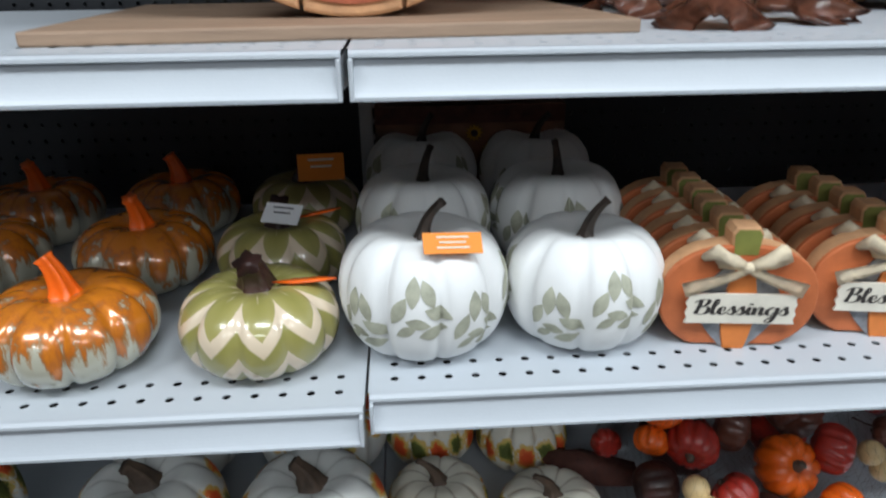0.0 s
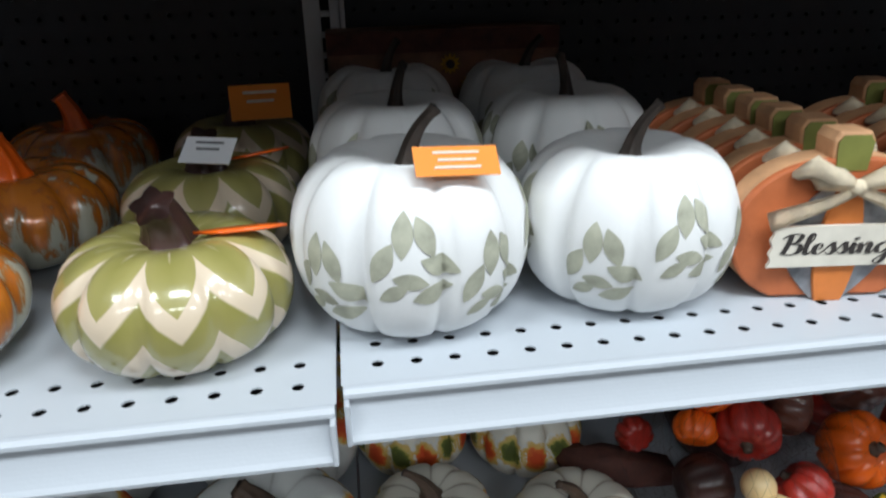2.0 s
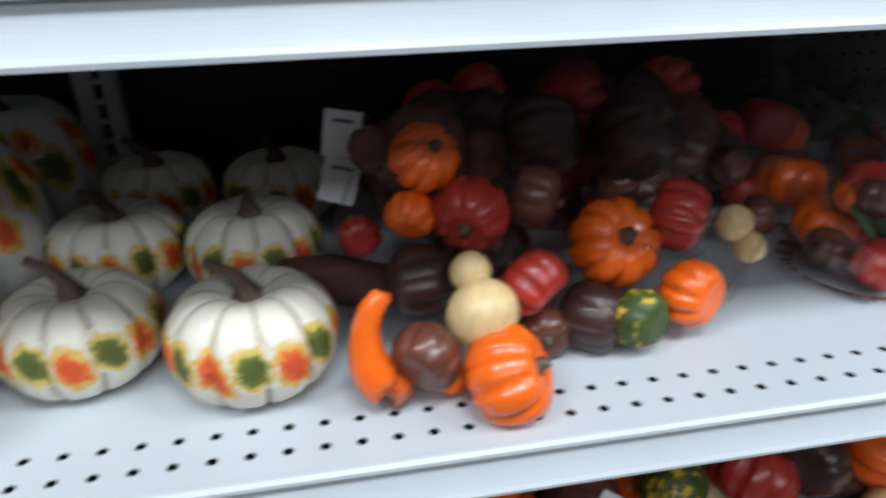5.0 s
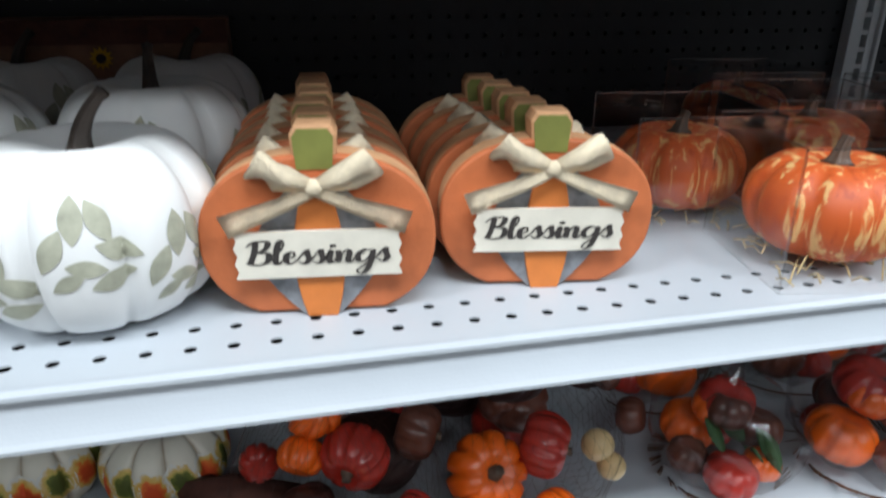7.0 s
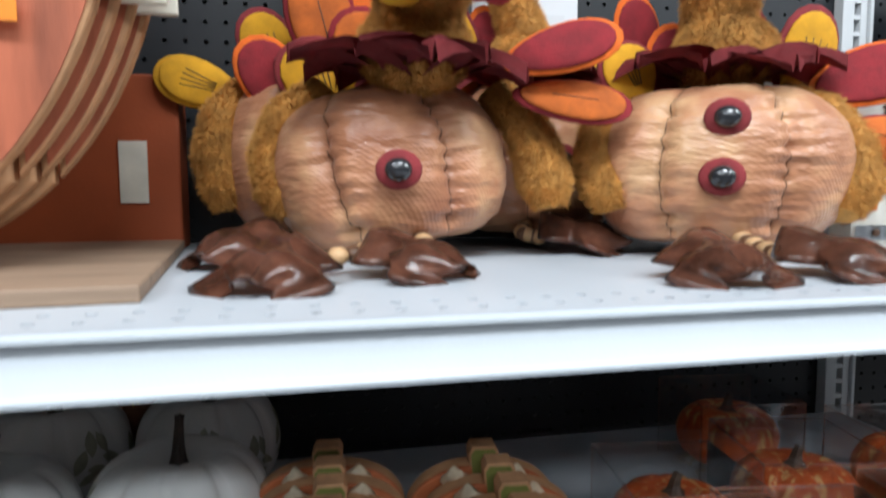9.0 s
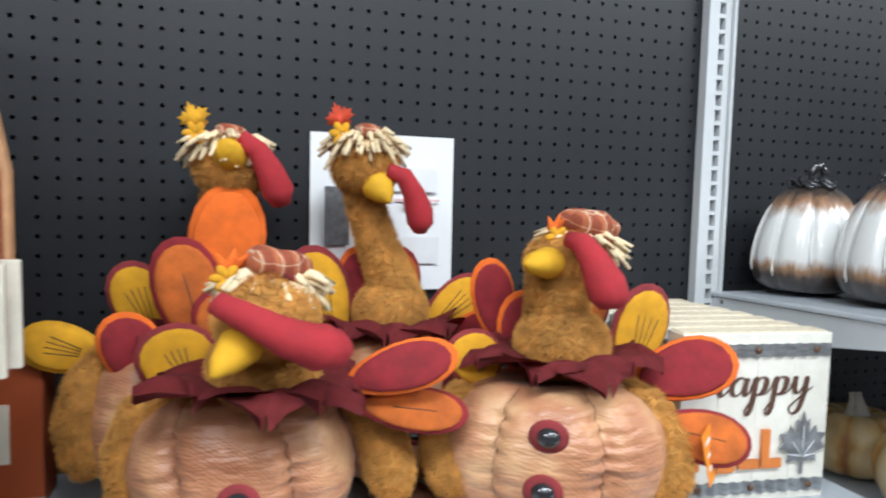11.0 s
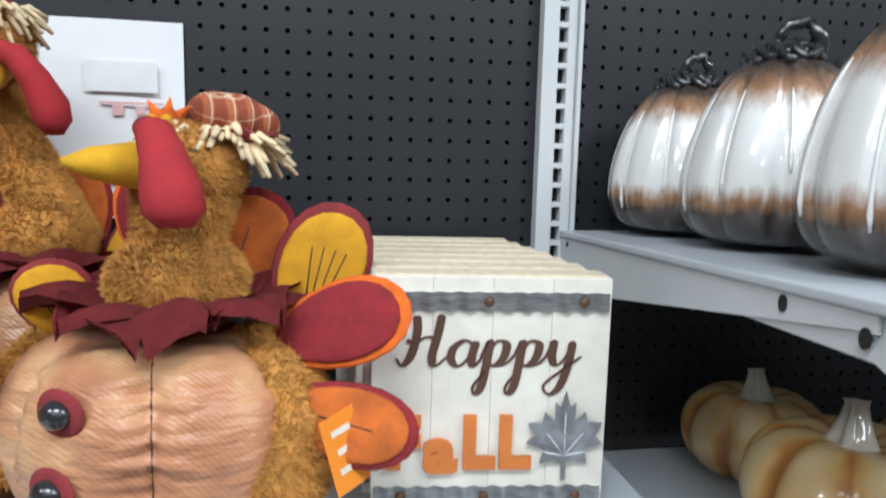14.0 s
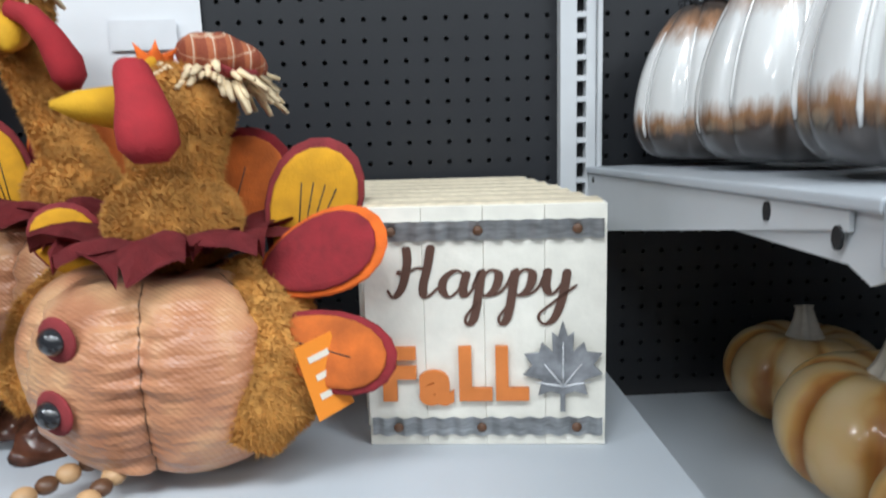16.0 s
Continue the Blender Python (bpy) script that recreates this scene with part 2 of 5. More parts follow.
def glaze_drip(height):
    m, nt, b = nodes_of("orange_drip_pearl_glaze")
    v, a, z = angle_height(nt)
    mp = nt.nodes.new("ShaderNodeMapping")
    mp.inputs["Scale"].default_value = (1, 1, 0.18)
    nt.links.new(v, mp.inputs[0])
    n = noise_out(nt, mp.outputs[0], 55, 5, 0.65)
    s = math_node(nt, "ADD", math_node(nt, "MULTIPLY", z, 1.0 / height), math_node(nt, "MULTIPLY", math_node(nt, "SUBTRACT", n, 0.5), 2.9))
    col = ramp(nt, s, [(0.46, (0.50, 0.48, 0.38)), (0.60, (0.36, 0.17, 0.055)), (0.70, (0.50, 0.14, 0.02)), (0.95, (0.66, 0.20, 0.015))])
    nt.links.new(col, b.inputs["Base Color"])
    b.inputs["Roughness"].default_value = 0.25
    b.inputs["Metallic"].default_value = 0.15
    b.inputs["Coat Weight"].default_value = 1.0
    b.inputs["Coat Roughness"].default_value = 0.05
    return m


def glaze_ombre(height):
    m, nt, b = nodes_of("white_brown_ombre_glaze")
    v, a, z = angle_height(nt)
    mp = nt.nodes.new("ShaderNodeMapping")
    mp.inputs["Scale"].default_value = (1, 1, 0.15)
    nt.links.new(v, mp.inputs[0])
    n = noise_out(nt, mp.outputs[0], 70, 5, 0.7)
    s = math_node(nt, "ADD", math_node(nt, "MULTIPLY", z, 1.0 / height), math_node(nt, "MULTIPLY", math_node(nt, "SUBTRACT", n, 0.5), 0.22))
    col = ramp(nt, s, [(0.02, (0.035, 0.028, 0.027)), (0.17, (0.05, 0.036, 0.03)), (0.24, (0.32, 0.17, 0.09)), (0.32, (0.80, 0.80, 0.79)),
                       (0.68, (0.80, 0.80, 0.79)), (0.80, (0.34, 0.18, 0.10)), (0.90, (0.05, 0.036, 0.03))])
    nt.links.new(col, b.inputs["Base Color"])
    b.inputs["Roughness"].default_value = 0.3
    b.inputs["Coat Weight"].default_value = 1.0
    b.inputs["Coat Roughness"].default_value = 0.03
    return m


def streaked(name, base, streak, dark):
    m, nt, b = nodes_of(name)
    v = coords(nt)
    mp = nt.nodes.new("ShaderNodeMapping")
    mp.inputs["Scale"].default_value = (1, 1, 0.12)
    nt.links.new(v, mp.inputs[0])
    n = noise_out(nt, mp.outputs[0], 105, 4, 0.6)
    nt.links.new(ramp(nt, n, [(0.36, dark), (0.44, base), (0.54, base), (0.60, streak)]), b.inputs["Base Color"])
    add_bump(nt, b, n, 0.3, 0.002)
    b.inputs["Roughness"].default_value = 0.5
    return m


M["chevron"] = glaze_chevron(0.085)
M["drip"] = glaze_drip(0.085)
M["ombre"] = glaze_ombre(0.185)


def amber_glass(ribs):
    m, nt, b = nodes_of("amber_cream_glass")
    v, a, z = angle_height(nt)
    n = noise_out(nt, v, 24, 3, 0.5)
    crease = math_node(nt, "ABSOLUTE", math_node(nt, "SINE", math_node(nt, "ADD", math_node(nt, "MULTIPLY", a, ribs / 2), math_node(nt, "MULTIPLY", n, 0.3))))
    band = math_node(nt, "ABSOLUTE", math_node(nt, "SUBTRACT", noise_out(nt, v, 13, 2, 0.4), 0.5))
    f = math_node(nt, "ADD", math_node(nt, "MULTIPLY", crease, 0.55), math_node(nt, "MULTIPLY", band, 2.4))
    nt.links.new(ramp(nt, f, [(0.05, (0.40, 0.15, 0.035)), (0.24, (0.54, 0.27, 0.075)), (0.42, (0.66, 0.42, 0.17)), (0.8, (0.74, 0.56, 0.31))]), b.inputs["Base Color"])
    b.inputs["Roughness"].default_value = 0.38
    b.inputs["Coat Weight"].default_value = 0.5
    b.inputs["Subsurface Weight"].default_value = 0.15
    b.inputs["Subsurface Radius"].default_value = (0.02, 0.01, 0.005)
    add_bump(nt, b, noise_out(nt, v, 60), 0.15, 0.002)
    return m


def crease_tone(name, base, crease_col, ribs, rough, strength):
    """Painted skin with a darker colour in the rib creases and a mottled rub over the rest."""
    m, nt, b = nodes_of(name)
    v, a, z = angle_height(nt)
    n = noise_out(nt, v, 70, 5, 0.6)
    c = math_node(nt, "ABSOLUTE", math_node(nt, "SINE", math_node(nt, "MULTIPLY", a, ribs / 2)))
    f = math_node(nt, "ADD", c, math_node(nt, "MULTIPLY", math_node(nt, "SUBTRACT", n, 0.5), strength))
    base, crease_col = Vector(base), Vector(crease_col)
    nt.links.new(ramp(nt, f, [(0.0, crease_col), (0.10, crease_col.lerp(base, 0.45)), (0.3, base * 0.95), (0.8, base * 1.04)]), b.inputs["Base Color"])
    b.inputs["Roughness"].default_value = rough
    add_bump(nt, b, noise_out(nt, v, 120), 0.2, 0.002)
    return m


M["ivory"] = crease_tone("ivory_craquelure", (0.72, 0.68, 0.58), (0.34, 0.27, 0.19), 10, 0.42, 0.35)
M["chalk"] = crease_tone("chalky_white", (0.70, 0.70, 0.67), (0.48, 0.47, 0.44), 9, 0.7, 0.5)
M["amber"] = amber_glass(8)
M["pale_glass"] = mat("pale_stem_glass", (0.62, 0.56, 0.48), 0.12, 0, 0.2, 40, 0.2, 60, coat=0.8)
M["g_green"] = streaked("green_yellow_gourd_skin", (0.05, 0.08, 0.015), (0.60, 0.40, 0.03), (0.025, 0.045, 0.012))
M["streaky_orange"] = streaked("streaked_orange_foam", (0.64, 0.11, 0.02), (0.82, 0.46, 0.18), (0.50, 0.07, 0.012))


def leaf_print(name, core, mid, edge):
    m, nt, b = nodes_of(name)
    uv = nt.nodes.new("ShaderNodeUVMap")
    s = nt.nodes.new("ShaderNodeSeparateXYZ")
    nt.links.new(uv.outputs[0], s.inputs[0])
    wob = math_node(nt, "MULTIPLY", math_node(nt, "SUBTRACT", noise_out(nt, coords(nt), 150), 0.5), 0.85)
    f = math_node(nt, "ADD", s.outputs[0], wob)
    nt.links.new(ramp(nt, f, [(0.32, core), (0.54, mid), (0.64, edge), (0.80, (0.68, 0.47, 0.15)), (0.95, (0.70, 0.69, 0.65))]), b.inputs["Base Color"])
    b.inputs["Roughness"].default_value = 0.6
    return m


M["print_orange"] = leaf_print("orange_leaf_print", (0.62, 0.075, 0.018), (0.74, 0.17, 0.03), (0.66, 0.38, 0.08))
M["print_green"] = leaf_print("green_leaf_print", (0.08, 0.10, 0.02), (0.15, 0.17, 0.03), (0.55, 0.42, 0.10))

# ---- mesh helpers ----
TAU = 2 * math.pi


def link_bm(name, bm, material, smooth=True, mx=None):
    if mx is not None:
        bm.transform(mx)
    me = bpy.data.meshes.new(name)
    bm.to_mesh(me)
    bm.free()
    for m in material if isinstance(material, (list, tuple)) else [material]:
        me.materials.append(m)
    if smooth:
        me.shade_smooth()
    return new(name, me)


def part(name, bm, material, parent, label="", smooth=True, mx=None):
    ob = link_bm(name, bm, material, smooth, mx)
    ob.parent = parent
    return tagged(ob, label)


def thing(name, label, category, group="", kind=""):
    return tagged(new(name), label, category, group, kind)


def box(bm, c, s, bevel=0.0, mx=None):
    r = bmesh.ops.create_cube(bm, size=1.0)
    vs = r["verts"]
    m = Matrix.Translation(c) @ Matrix.Diagonal((*s, 1))
    bmesh.ops.transform(bm, matrix=(mx @ m) if mx is not None else m, verts=vs)
    if bevel:
        es = list({e for v in vs for e in v.link_edges})
        bmesh.ops.bevel(bm, geom=es, offset=bevel, segments=2, affect="EDGES", profile=0.5)
    return bm


def bm_box(c, s, bevel=0.0):
    return box(bmesh.new(), c, s, bevel)


def pk_point(u, v, R, H, ribs, d, dip=0.16, power=0.75, taper=0.0, k=1.0):
    phi = math.pi * v
    sn = max(math.sin(phi), 0.0)
    c = abs(math.sin(ribs * u / 2))
    f = 1 - d * (1 - c) ** 3 * min(1, sn * 1.6)
    rr = R * sn ** (power if v < 0.5 else power * 0.72) * f * k
    z = math.cos(phi)
    if taper:
        rr *= 1 - taper * z
    z = H / 2 * (1 + z * (1 if z > 0 else 1))
    g = math.exp(-((rr / (0.38 * R)) ** 2))
    z += -dip * H * g if v < 0.5 else 0.08 * H * g
    return Vector((rr * math.cos(u), rr * math.sin(u), z * (0.5 + 0.5 * k) if k != 1 else z))


def pumpkin_bm(R, H, ribs=9, d=0.12, rings=22, per=8, rough=0.0, **kw):
    bm = bmesh.new()
    n = ribs * per
    grid = []
    for i in range(rings + 1):
        v = 0.015 + 0.97 * i / rings
        row = []
        for j in range(n):
            p = pk_point(TAU * j / n, v, R, H, ribs, d, **kw)
            if rough:
                p += (p - Vector((0, 0, H / 2))).normalized() * noise.noise(p * 60) * rough
            row.append(bm.verts.new(p))
        grid.append(row)
    for i in range(rings):
        for j in range(n):
            a, b2 = grid[i], grid[i + 1]
            bm.faces.new((a[j], b2[j], b2[(j + 1) % n], a[(j + 1) % n]))
    for row, flip in ((grid[0], False), (grid[-1], True)):
        bm.faces.new(row[::-1] if flip else row)
    return bm


def tube(bm, pts, radii, n=10, mi=0, ridge=0.0, cap=True):
    rows = []
    pts = [Vector(p) for p in pts]
    for i, (p, r) in enumerate(zip(pts, radii)):
        t = (pts[min(i + 1, len(pts) - 1)] - pts[max(i - 1, 0)]).normalized()
        a = t.orthogonal().normalized()
        if abs(t.x) < 0.95:
            a = t.cross(Vector((1, 0, 0))).normalized()
        b2 = t.cross(a)
        rows.append([bm.verts.new(p + (a * math.cos(TAU * j / n) + b2 * math.sin(TAU * j / n)) * r * (1 + ridge * math.cos(5 * TAU * j / n))) for j in range(n)])
    for q, w in zip(rows, rows[1:]):
        for j in range(n):
            f = bm.faces.new((q[j], q[(j + 1) % n], w[(j + 1) % n], w[j]))
            f.material_index = mi
    if cap:
        for row in (rows[0][::-1], rows[-1]):
            f = bm.faces.new(row)
            f.material_index = mi
    return bm


def stem_bm(h, r0, r1, bend=(0.0, 0.0), n=20, steps=10):
    pts, rad = [], []
    for i in range(steps + 1):
        s = i / steps
        pts.append((bend[0] * s * s, bend[1] * s * s, h * (s - 0.15 * s * s)))
        rad.append(r0 * (1 - s) ** 1.3 * (1 + 0.9 * math.exp(-9 * s)) + r1 * s ** 0.7 + (0.2 * r1 if i == steps else 0))
    return tube(bmesh.new(), pts, rad, n, ridge=0.2)


def ball(bm, c, r, seg=16, rings=10, mi=0, scale=(1, 1, 1), mx=None):
    vs = bmesh.ops.create_uvsphere(bm, u_segments=seg, v_segments=rings, radius=r)["verts"]
    m = Matrix.Translation(c) @ (mx if mx is not None else Matrix()) @ Matrix.Diagonal((*scale, 1))
    bmesh.ops.transform(bm, matrix=m, verts=vs)
    for f in {f for v in vs for f in v.link_faces}:
        f.material_index = mi
    return vs


def extrude_outline(bm, pts, depth, mi=0, mx=None, bevel=0.0):
    """A closed outline in x, z, made solid from y = 0 to y = depth."""
    a = [bm.verts.new((x, 0, z)) for x, z in pts]
    b2 = [bm.verts.new((x, depth, z)) for x, z in pts]
    n = len(pts)
    fs = [bm.faces.new(a), bm.faces.new(b2[::-1])]
    for i in range(n):
        fs.append(bm.faces.new((a[i], b2[i], b2[(i + 1) % n], a[(i + 1) % n])))
    for f in fs:
        f.material_index = mi
    bmesh.ops.recalc_face_normals(bm, faces=fs)
    if bevel:
        bmesh.ops.bevel(bm, geom=list(fs[0].edges), offset=bevel, segments=2, affect="EDGES", profile=0.5)
    if mx is not None:
        bmesh.ops.transform(bm, matrix=mx, verts=list({v for v in a + b2 if v.is_valid}))
    return bm


def ellipse(rx, rz, n=28, cx=0.0, cz=0.0):
    return [(cx + rx * math.cos(TAU * i / n), cz + rz * math.sin(TAU * i / n)) for i in range(n)]


def text_bm(s, size, depth=0.001, shear=0.0, width=None, bold=0.0):
    """Upright lettering in x, z, facing -y, centred."""
    cu = bpy.data.curves.new("lettering", "FONT")
    cu.body, cu.size, cu.extrude, cu.shear, cu.offset = s, size, depth, shear, bold
    cu.align_x, cu.align_y, cu.resolution_u = "CENTER", "CENTER", 4
    ob = bpy.data.objects.new("lettering", cu)
    scene.collection.objects.link(ob)
    bpy.context.view_layer.update()
    me = bpy.data.meshes.new_from_object(ob)
    bm = bmesh.new()
    bm.from_mesh(me)
    bpy.data.objects.remove(ob)
    bpy.data.curves.remove(cu)
    bpy.data.meshes.remove(me)
    xs = [v.co.x for v in bm.verts]
    k = width / (max(xs) - min(xs)) if width else 1
    bm.transform(pose(0, 0, 0, 90) @ Matrix.Diagonal((k, 1, 1, 1)))
    return bm


SCRIPT = {
    "H": (1.42, [(0.22, 1.95), (0.32, 1.3), (0.24, 0.4), (0.0, 0.0), (-0.22, 0.3)], [(1.0, 2.0), (0.97, 1.2), (0.9, 0.35), (1.05, 0.0), (1.42, 0.4)], [(0.02, 1.0), (0.3, 0.88), (0.62, 1.12), (0.97, 1.05)]),
    "a": (1.02, [(0.78, 0.8), (0.45, 1.0), (0.12, 0.7), (0.1, 0.25), (0.35, 0.0), (0.62, 0.3), (0.8, 0.98)], [(0.8, 0.98), (0.74, 0.3), (0.86, 0.0), (1.1, 0.4)]),
    "p": (1.04, [(0.0, 0.35), (0.2, 1.0), (0.22, 0.1), (0.18, -0.8), (0.02, -1.1), (-0.08, -0.8), (0.22, -0.2)], [(0.22, 0.45), (0.45, 0.98), (0.76, 0.85), (0.72, 0.3), (0.45, 0.02), (0.25, 0.2)], [(0.5, 0.0), (0.85, 0.12), (1.08, 0.45)]),
    "y": (1.1, [(0.0, 0.4), (0.16, 1.0), (0.2, 0.35), (0.4, 0.05), (0.65, 0.4), (0.78, 1.0)], [(0.78, 1.0), (0.76, 0.0), (0.6, -0.85), (0.3, -1.1), (0.1, -0.75), (0.5, -0.25), (1.15, 0.4)]),
    "B": (1.25, [(0.34, 1.9), (0.32, 1.0), (0.2, 0.0)], [(-0.1, 1.5), (0.3, 1.92), (0.88, 1.85), (0.8, 1.25), (0.4, 1.0)], [(0.4, 1.0), (0.98, 0.9), (0.98, 0.2), (0.5, -0.02), (0.0, 0.2)]),
    "l": (0.5, [(-0.1, 0.3), (0.35, 1.4), (0.3, 1.95), (0.12, 1.6), (0.12, 0.3), (0.28, 0.0), (0.52, 0.4)]),
    "e": (0.66, [(0.05, 0.42), (0.45, 0.6), (0.4, 0.98), (0.12, 0.8), (0.12, 0.25), (0.35, 0.0), (0.7, 0.4)]),
    "s": (0.66, [(-0.05, 0.2), (0.32, 1.08), (0.42, 0.75), (0.54, 0.3), (0.35, 0.0), (0.08, 0.15)], [(0.4, 0.02), (0.7, 0.3)]),
    "i": (0.5, [(-0.05, 0.3), (0.18, 1.0), (0.18, 0.25), (0.32, 0.0), (0.55, 0.4)], [(0.22, 1.5), (0.25, 1.36), (0.26, 1.3)]),
    "n": (0.92, [(0.02, 1.0), (0.12, 0.5), (0.12, 0.0)], [(0.14, 0.45), (0.4, 1.0), (0.6, 0.8), (0.58, 0.2), (0.72, 0.0), (0.95, 0.4)]),
    "g": (1.0, [(0.76, 0.82), (0.42, 1.0), (0.1, 0.6), (0.2, 0.08), (0.5, 0.1), (0.76, 0.7)], [(0.8, 1.0), (0.77, 0.0), (0.62, -0.8), (0.32, -1.0), (0.2, -0.7), (0.6, -0.15), (1.05, 0.4)]),
}


def script_bm(word, width, rise, pen=0.1):
    """Brush lettering in x, z, facing -y, centred: each stroke a ribbon that swells on its way down."""
    bm = bmesh.new()
    x0, lift = 0.0, 0
    for ch in word:
        adv, *strokes = SCRIPT[ch]
        for st in strokes:
            P = [Vector((x0 + x + 0.12 * z, z)) for x, z in st]
            P = [P[0] * 2 - P[1]] + P + [P[-1] * 2 - P[-2]]
            run = []
            for a, b, c, d in zip(P, P[1:], P[2:], P[3:]):
                for k in range(8):
                    t = k / 8
                    run.append(0.5 * (2 * b + (c - a) * t + (2 * a - 5 * b + 4 * c - d) * t * t + (3 * b - a - 3 * c + d) * t ** 3))
            run.append(P[-2])
            rows = []
            for k, p in enumerate(run):
                d = (run[min(k + 1, len(run) - 1)] - run[max(k - 1, 0)]).normalized()
                wd = pen * (0.34 + 0.66 * max(0.0, -d.y) ** 1.5) * (0.55 if k in (0, len(run) - 1) else 1.0)
                q = Vector((-d.y, d.x)) * wd
                rows.append([bm.verts.new((p.x + q.x * e, -0.00004 * lift, p.y + q.y * e)) for e in (-1, 1)])
            for r0, r1 in zip(rows, rows[1:]):
                bm.faces.new((r0[0], r0[1], r1[1], r1[0]))
            lift += 1
        x0 += adv
    xs = [v.co.x for v in bm.verts]
    zs = [v.co.z for v in bm.verts]
    k, kz = width / (max(xs) - min(xs)), rise / (max(zs) - min(zs))
    for v in bm.verts:
        v.co = Vector(((v.co.x - (max(xs) + min(xs)) / 2) * k, v.co.y, (v.co.z - (max(zs) + min(zs)) / 2) * kz))
    bmesh.ops.recalc_face_normals(bm, faces=bm.faces[:])
    return bm


def decal(bm, surf, u0, v0, outline, su, sv, rings=4, lift=1.011, uvl=None):
    """A print on a pumpkin's skin: an outline (angle, radius 0..1) laid on the surface round (u0, v0)."""
    c = bm.verts.new(surf(u0, v0) )
    prev = None
    rows = []
    for k in range(1, rings + 1):
        s = k / rings
        rows.append([bm.verts.new(surf(u0 + su * s * x, v0 + sv * s * y)) for x, y in outline])
    n = len(outline)
    fs = []
    for j in range(n):
        f = bm.faces.new((c, rows[0][(j + 1) % n], rows[0][j]))
        fs.append((f, (0, 1 / rings, 1 / rings)))
        for k in range(rings - 1):
            f = bm.faces.new((rows[k][j], rows[k][(j + 1) % n], rows[k + 1][(j + 1) % n], rows[k + 1][j]))
            s, s2 = (k + 1) / rings, (k + 2) / rings
            fs.append((f, (s, s, s2, s2)))
    if uvl:
        for f, vals in fs:
            for lp, val in zip(f.loops, vals):
                lp[uvl].uv = (val, 0)
    bmesh.ops.recalc_face_normals(bm, faces=[f for f, _ in fs])

# ---- the setting: floor, ceiling, aisle, shelving backs ----
BACK, EDGE, BAY, INCH = 1.13, 0.545, 1.2192, 0.0254
Z_TOP, Z_MID, Z_LOW, Z_BASE = 1.25, 0.95, 0.645, 0.345
Z_C1, Z_C2 = 1.493, 1.165

tagged(link_bm("floor", bm_box((0.6, -2.0, -0.05), (9, 8, 0.1)), M["floor"], False), "pale vinyl shop floor", "floor", kind="structure")
tagged(link_bm("ceiling", bm_box((0.6, -2.0, 3.5), (9, 8, 0.1)), M["ceiling"], False), "white tiled shop ceiling", "ceiling", kind="structure")
for nm, c, s in (("wall_south", (0.6, -5.9, 1.7), (9, 0.1, 3.5)), ("wall_north", (0.6, 1.95, 1.7), (9, 0.1, 3.5)),
                 ("wall_west", (-3.85, -2.0, 1.7), (0.1, 8, 3.5)), ("wall_east", (5.05, -2.0, 1.7), (0.1, 8, 3.5))):
    tagged(link_bm(nm, bm_box(c, s), M["aisle"], False), "plain dark shop wall", "wall", kind="structure")
tagged(link_bm("wall_opposite_aisle", bm_box((0.6, -1.9, 0.95), (6, 0.5, 1.9), 0.01), M["aisle"], False), "dark back of the shelving across the aisle", "wall", kind="structure")


def pierced_panel(nx, nz, pitch, hole, depth, skip=None):
    """A sheet in x, z with a round hole in every cell, the holes as deep as the sheet."""
    verts, faces = [], []
    ring = [(math.cos(TAU * k / 8), math.sin(TAU * k / 8)) for k in range(8)]
    outer = [(0.5, 0), (0.5, 0.5), (0, 0.5), (-0.5, 0.5), (-0.5, 0), (-0.5, -0.5), (0, -0.5), (0.5, -0.5)]
    for i in range(nx):
        for j in range(nz):
            cx, cz = (i + 0.5) * pitch, (j + 0.5) * pitch
            b = len(verts)
            if skip and skip(i, j):
                verts += [(cx + x * pitch, 0, cz + z * pitch) for x, z in ((-0.5, -0.5), (0.5, -0.5), (0.5, 0.5), (-0.5, 0.5))]
                faces.append((b, b + 1, b + 2, b + 3))
                continue
            verts += [(cx + x * pitch, 0, cz + z * pitch) for x, z in outer]
            verts += [(cx + x * hole, 0, cz + z * hole) for x, z in ring]
            verts += [(cx + x * hole, depth, cz + z * hole) for x, z in ring]
            for k in range(8):
                k2 = (k + 1) % 8
                faces.append((b + k, b + k2, b + 8 + k2, b + 8 + k))
                faces.append((b + 8 + k, b + 8 + k2, b + 16 + k2, b + 16 + k))
    me = bpy.data.meshes.new("panel")
    me.from_pydata(verts, [], faces)
    bm = bmesh.new()
    bm.from_mesh(me)
    bpy.data.meshes.remove(me)
    bmesh.ops.remove_doubles(bm, verts=bm.verts[:], dist=0.00002)
    bmesh.ops.recalc_face_normals(bm, faces=bm.faces[:])
    return bm


for k in (-1, 0, 1):
    x0 = k * BAY + 0.0127 + 0.0127
    wall = tagged(link_bm("wall_pegboard_%d" % (k + 2), bm_box((k * BAY + BAY / 2, BACK + 0.016, 1.3), (BAY, 0.012, 2.2)), M["slot"], False),
                  "black backing board of the shelving", "wall", kind="structure")
    p = pierced_panel(46, 78, INCH, 0.0033, 0.006)
    for v in p.verts:
        v.co += Vector((x0, BACK, 0.214 + 0.0142))
    part("pegboard_panel", p, M["peg"], wall, "black pegboard with rows of round holes", False)
    for nm, dx in (("panel_edge", 0.0127), ("panel_edge", BAY - 0.0127)):
        part(nm, bm_box((k * BAY + dx, BACK + 0.003, 1.22), (0.0254, 0.006, 2.0)), M["peg"], wall, "", False)


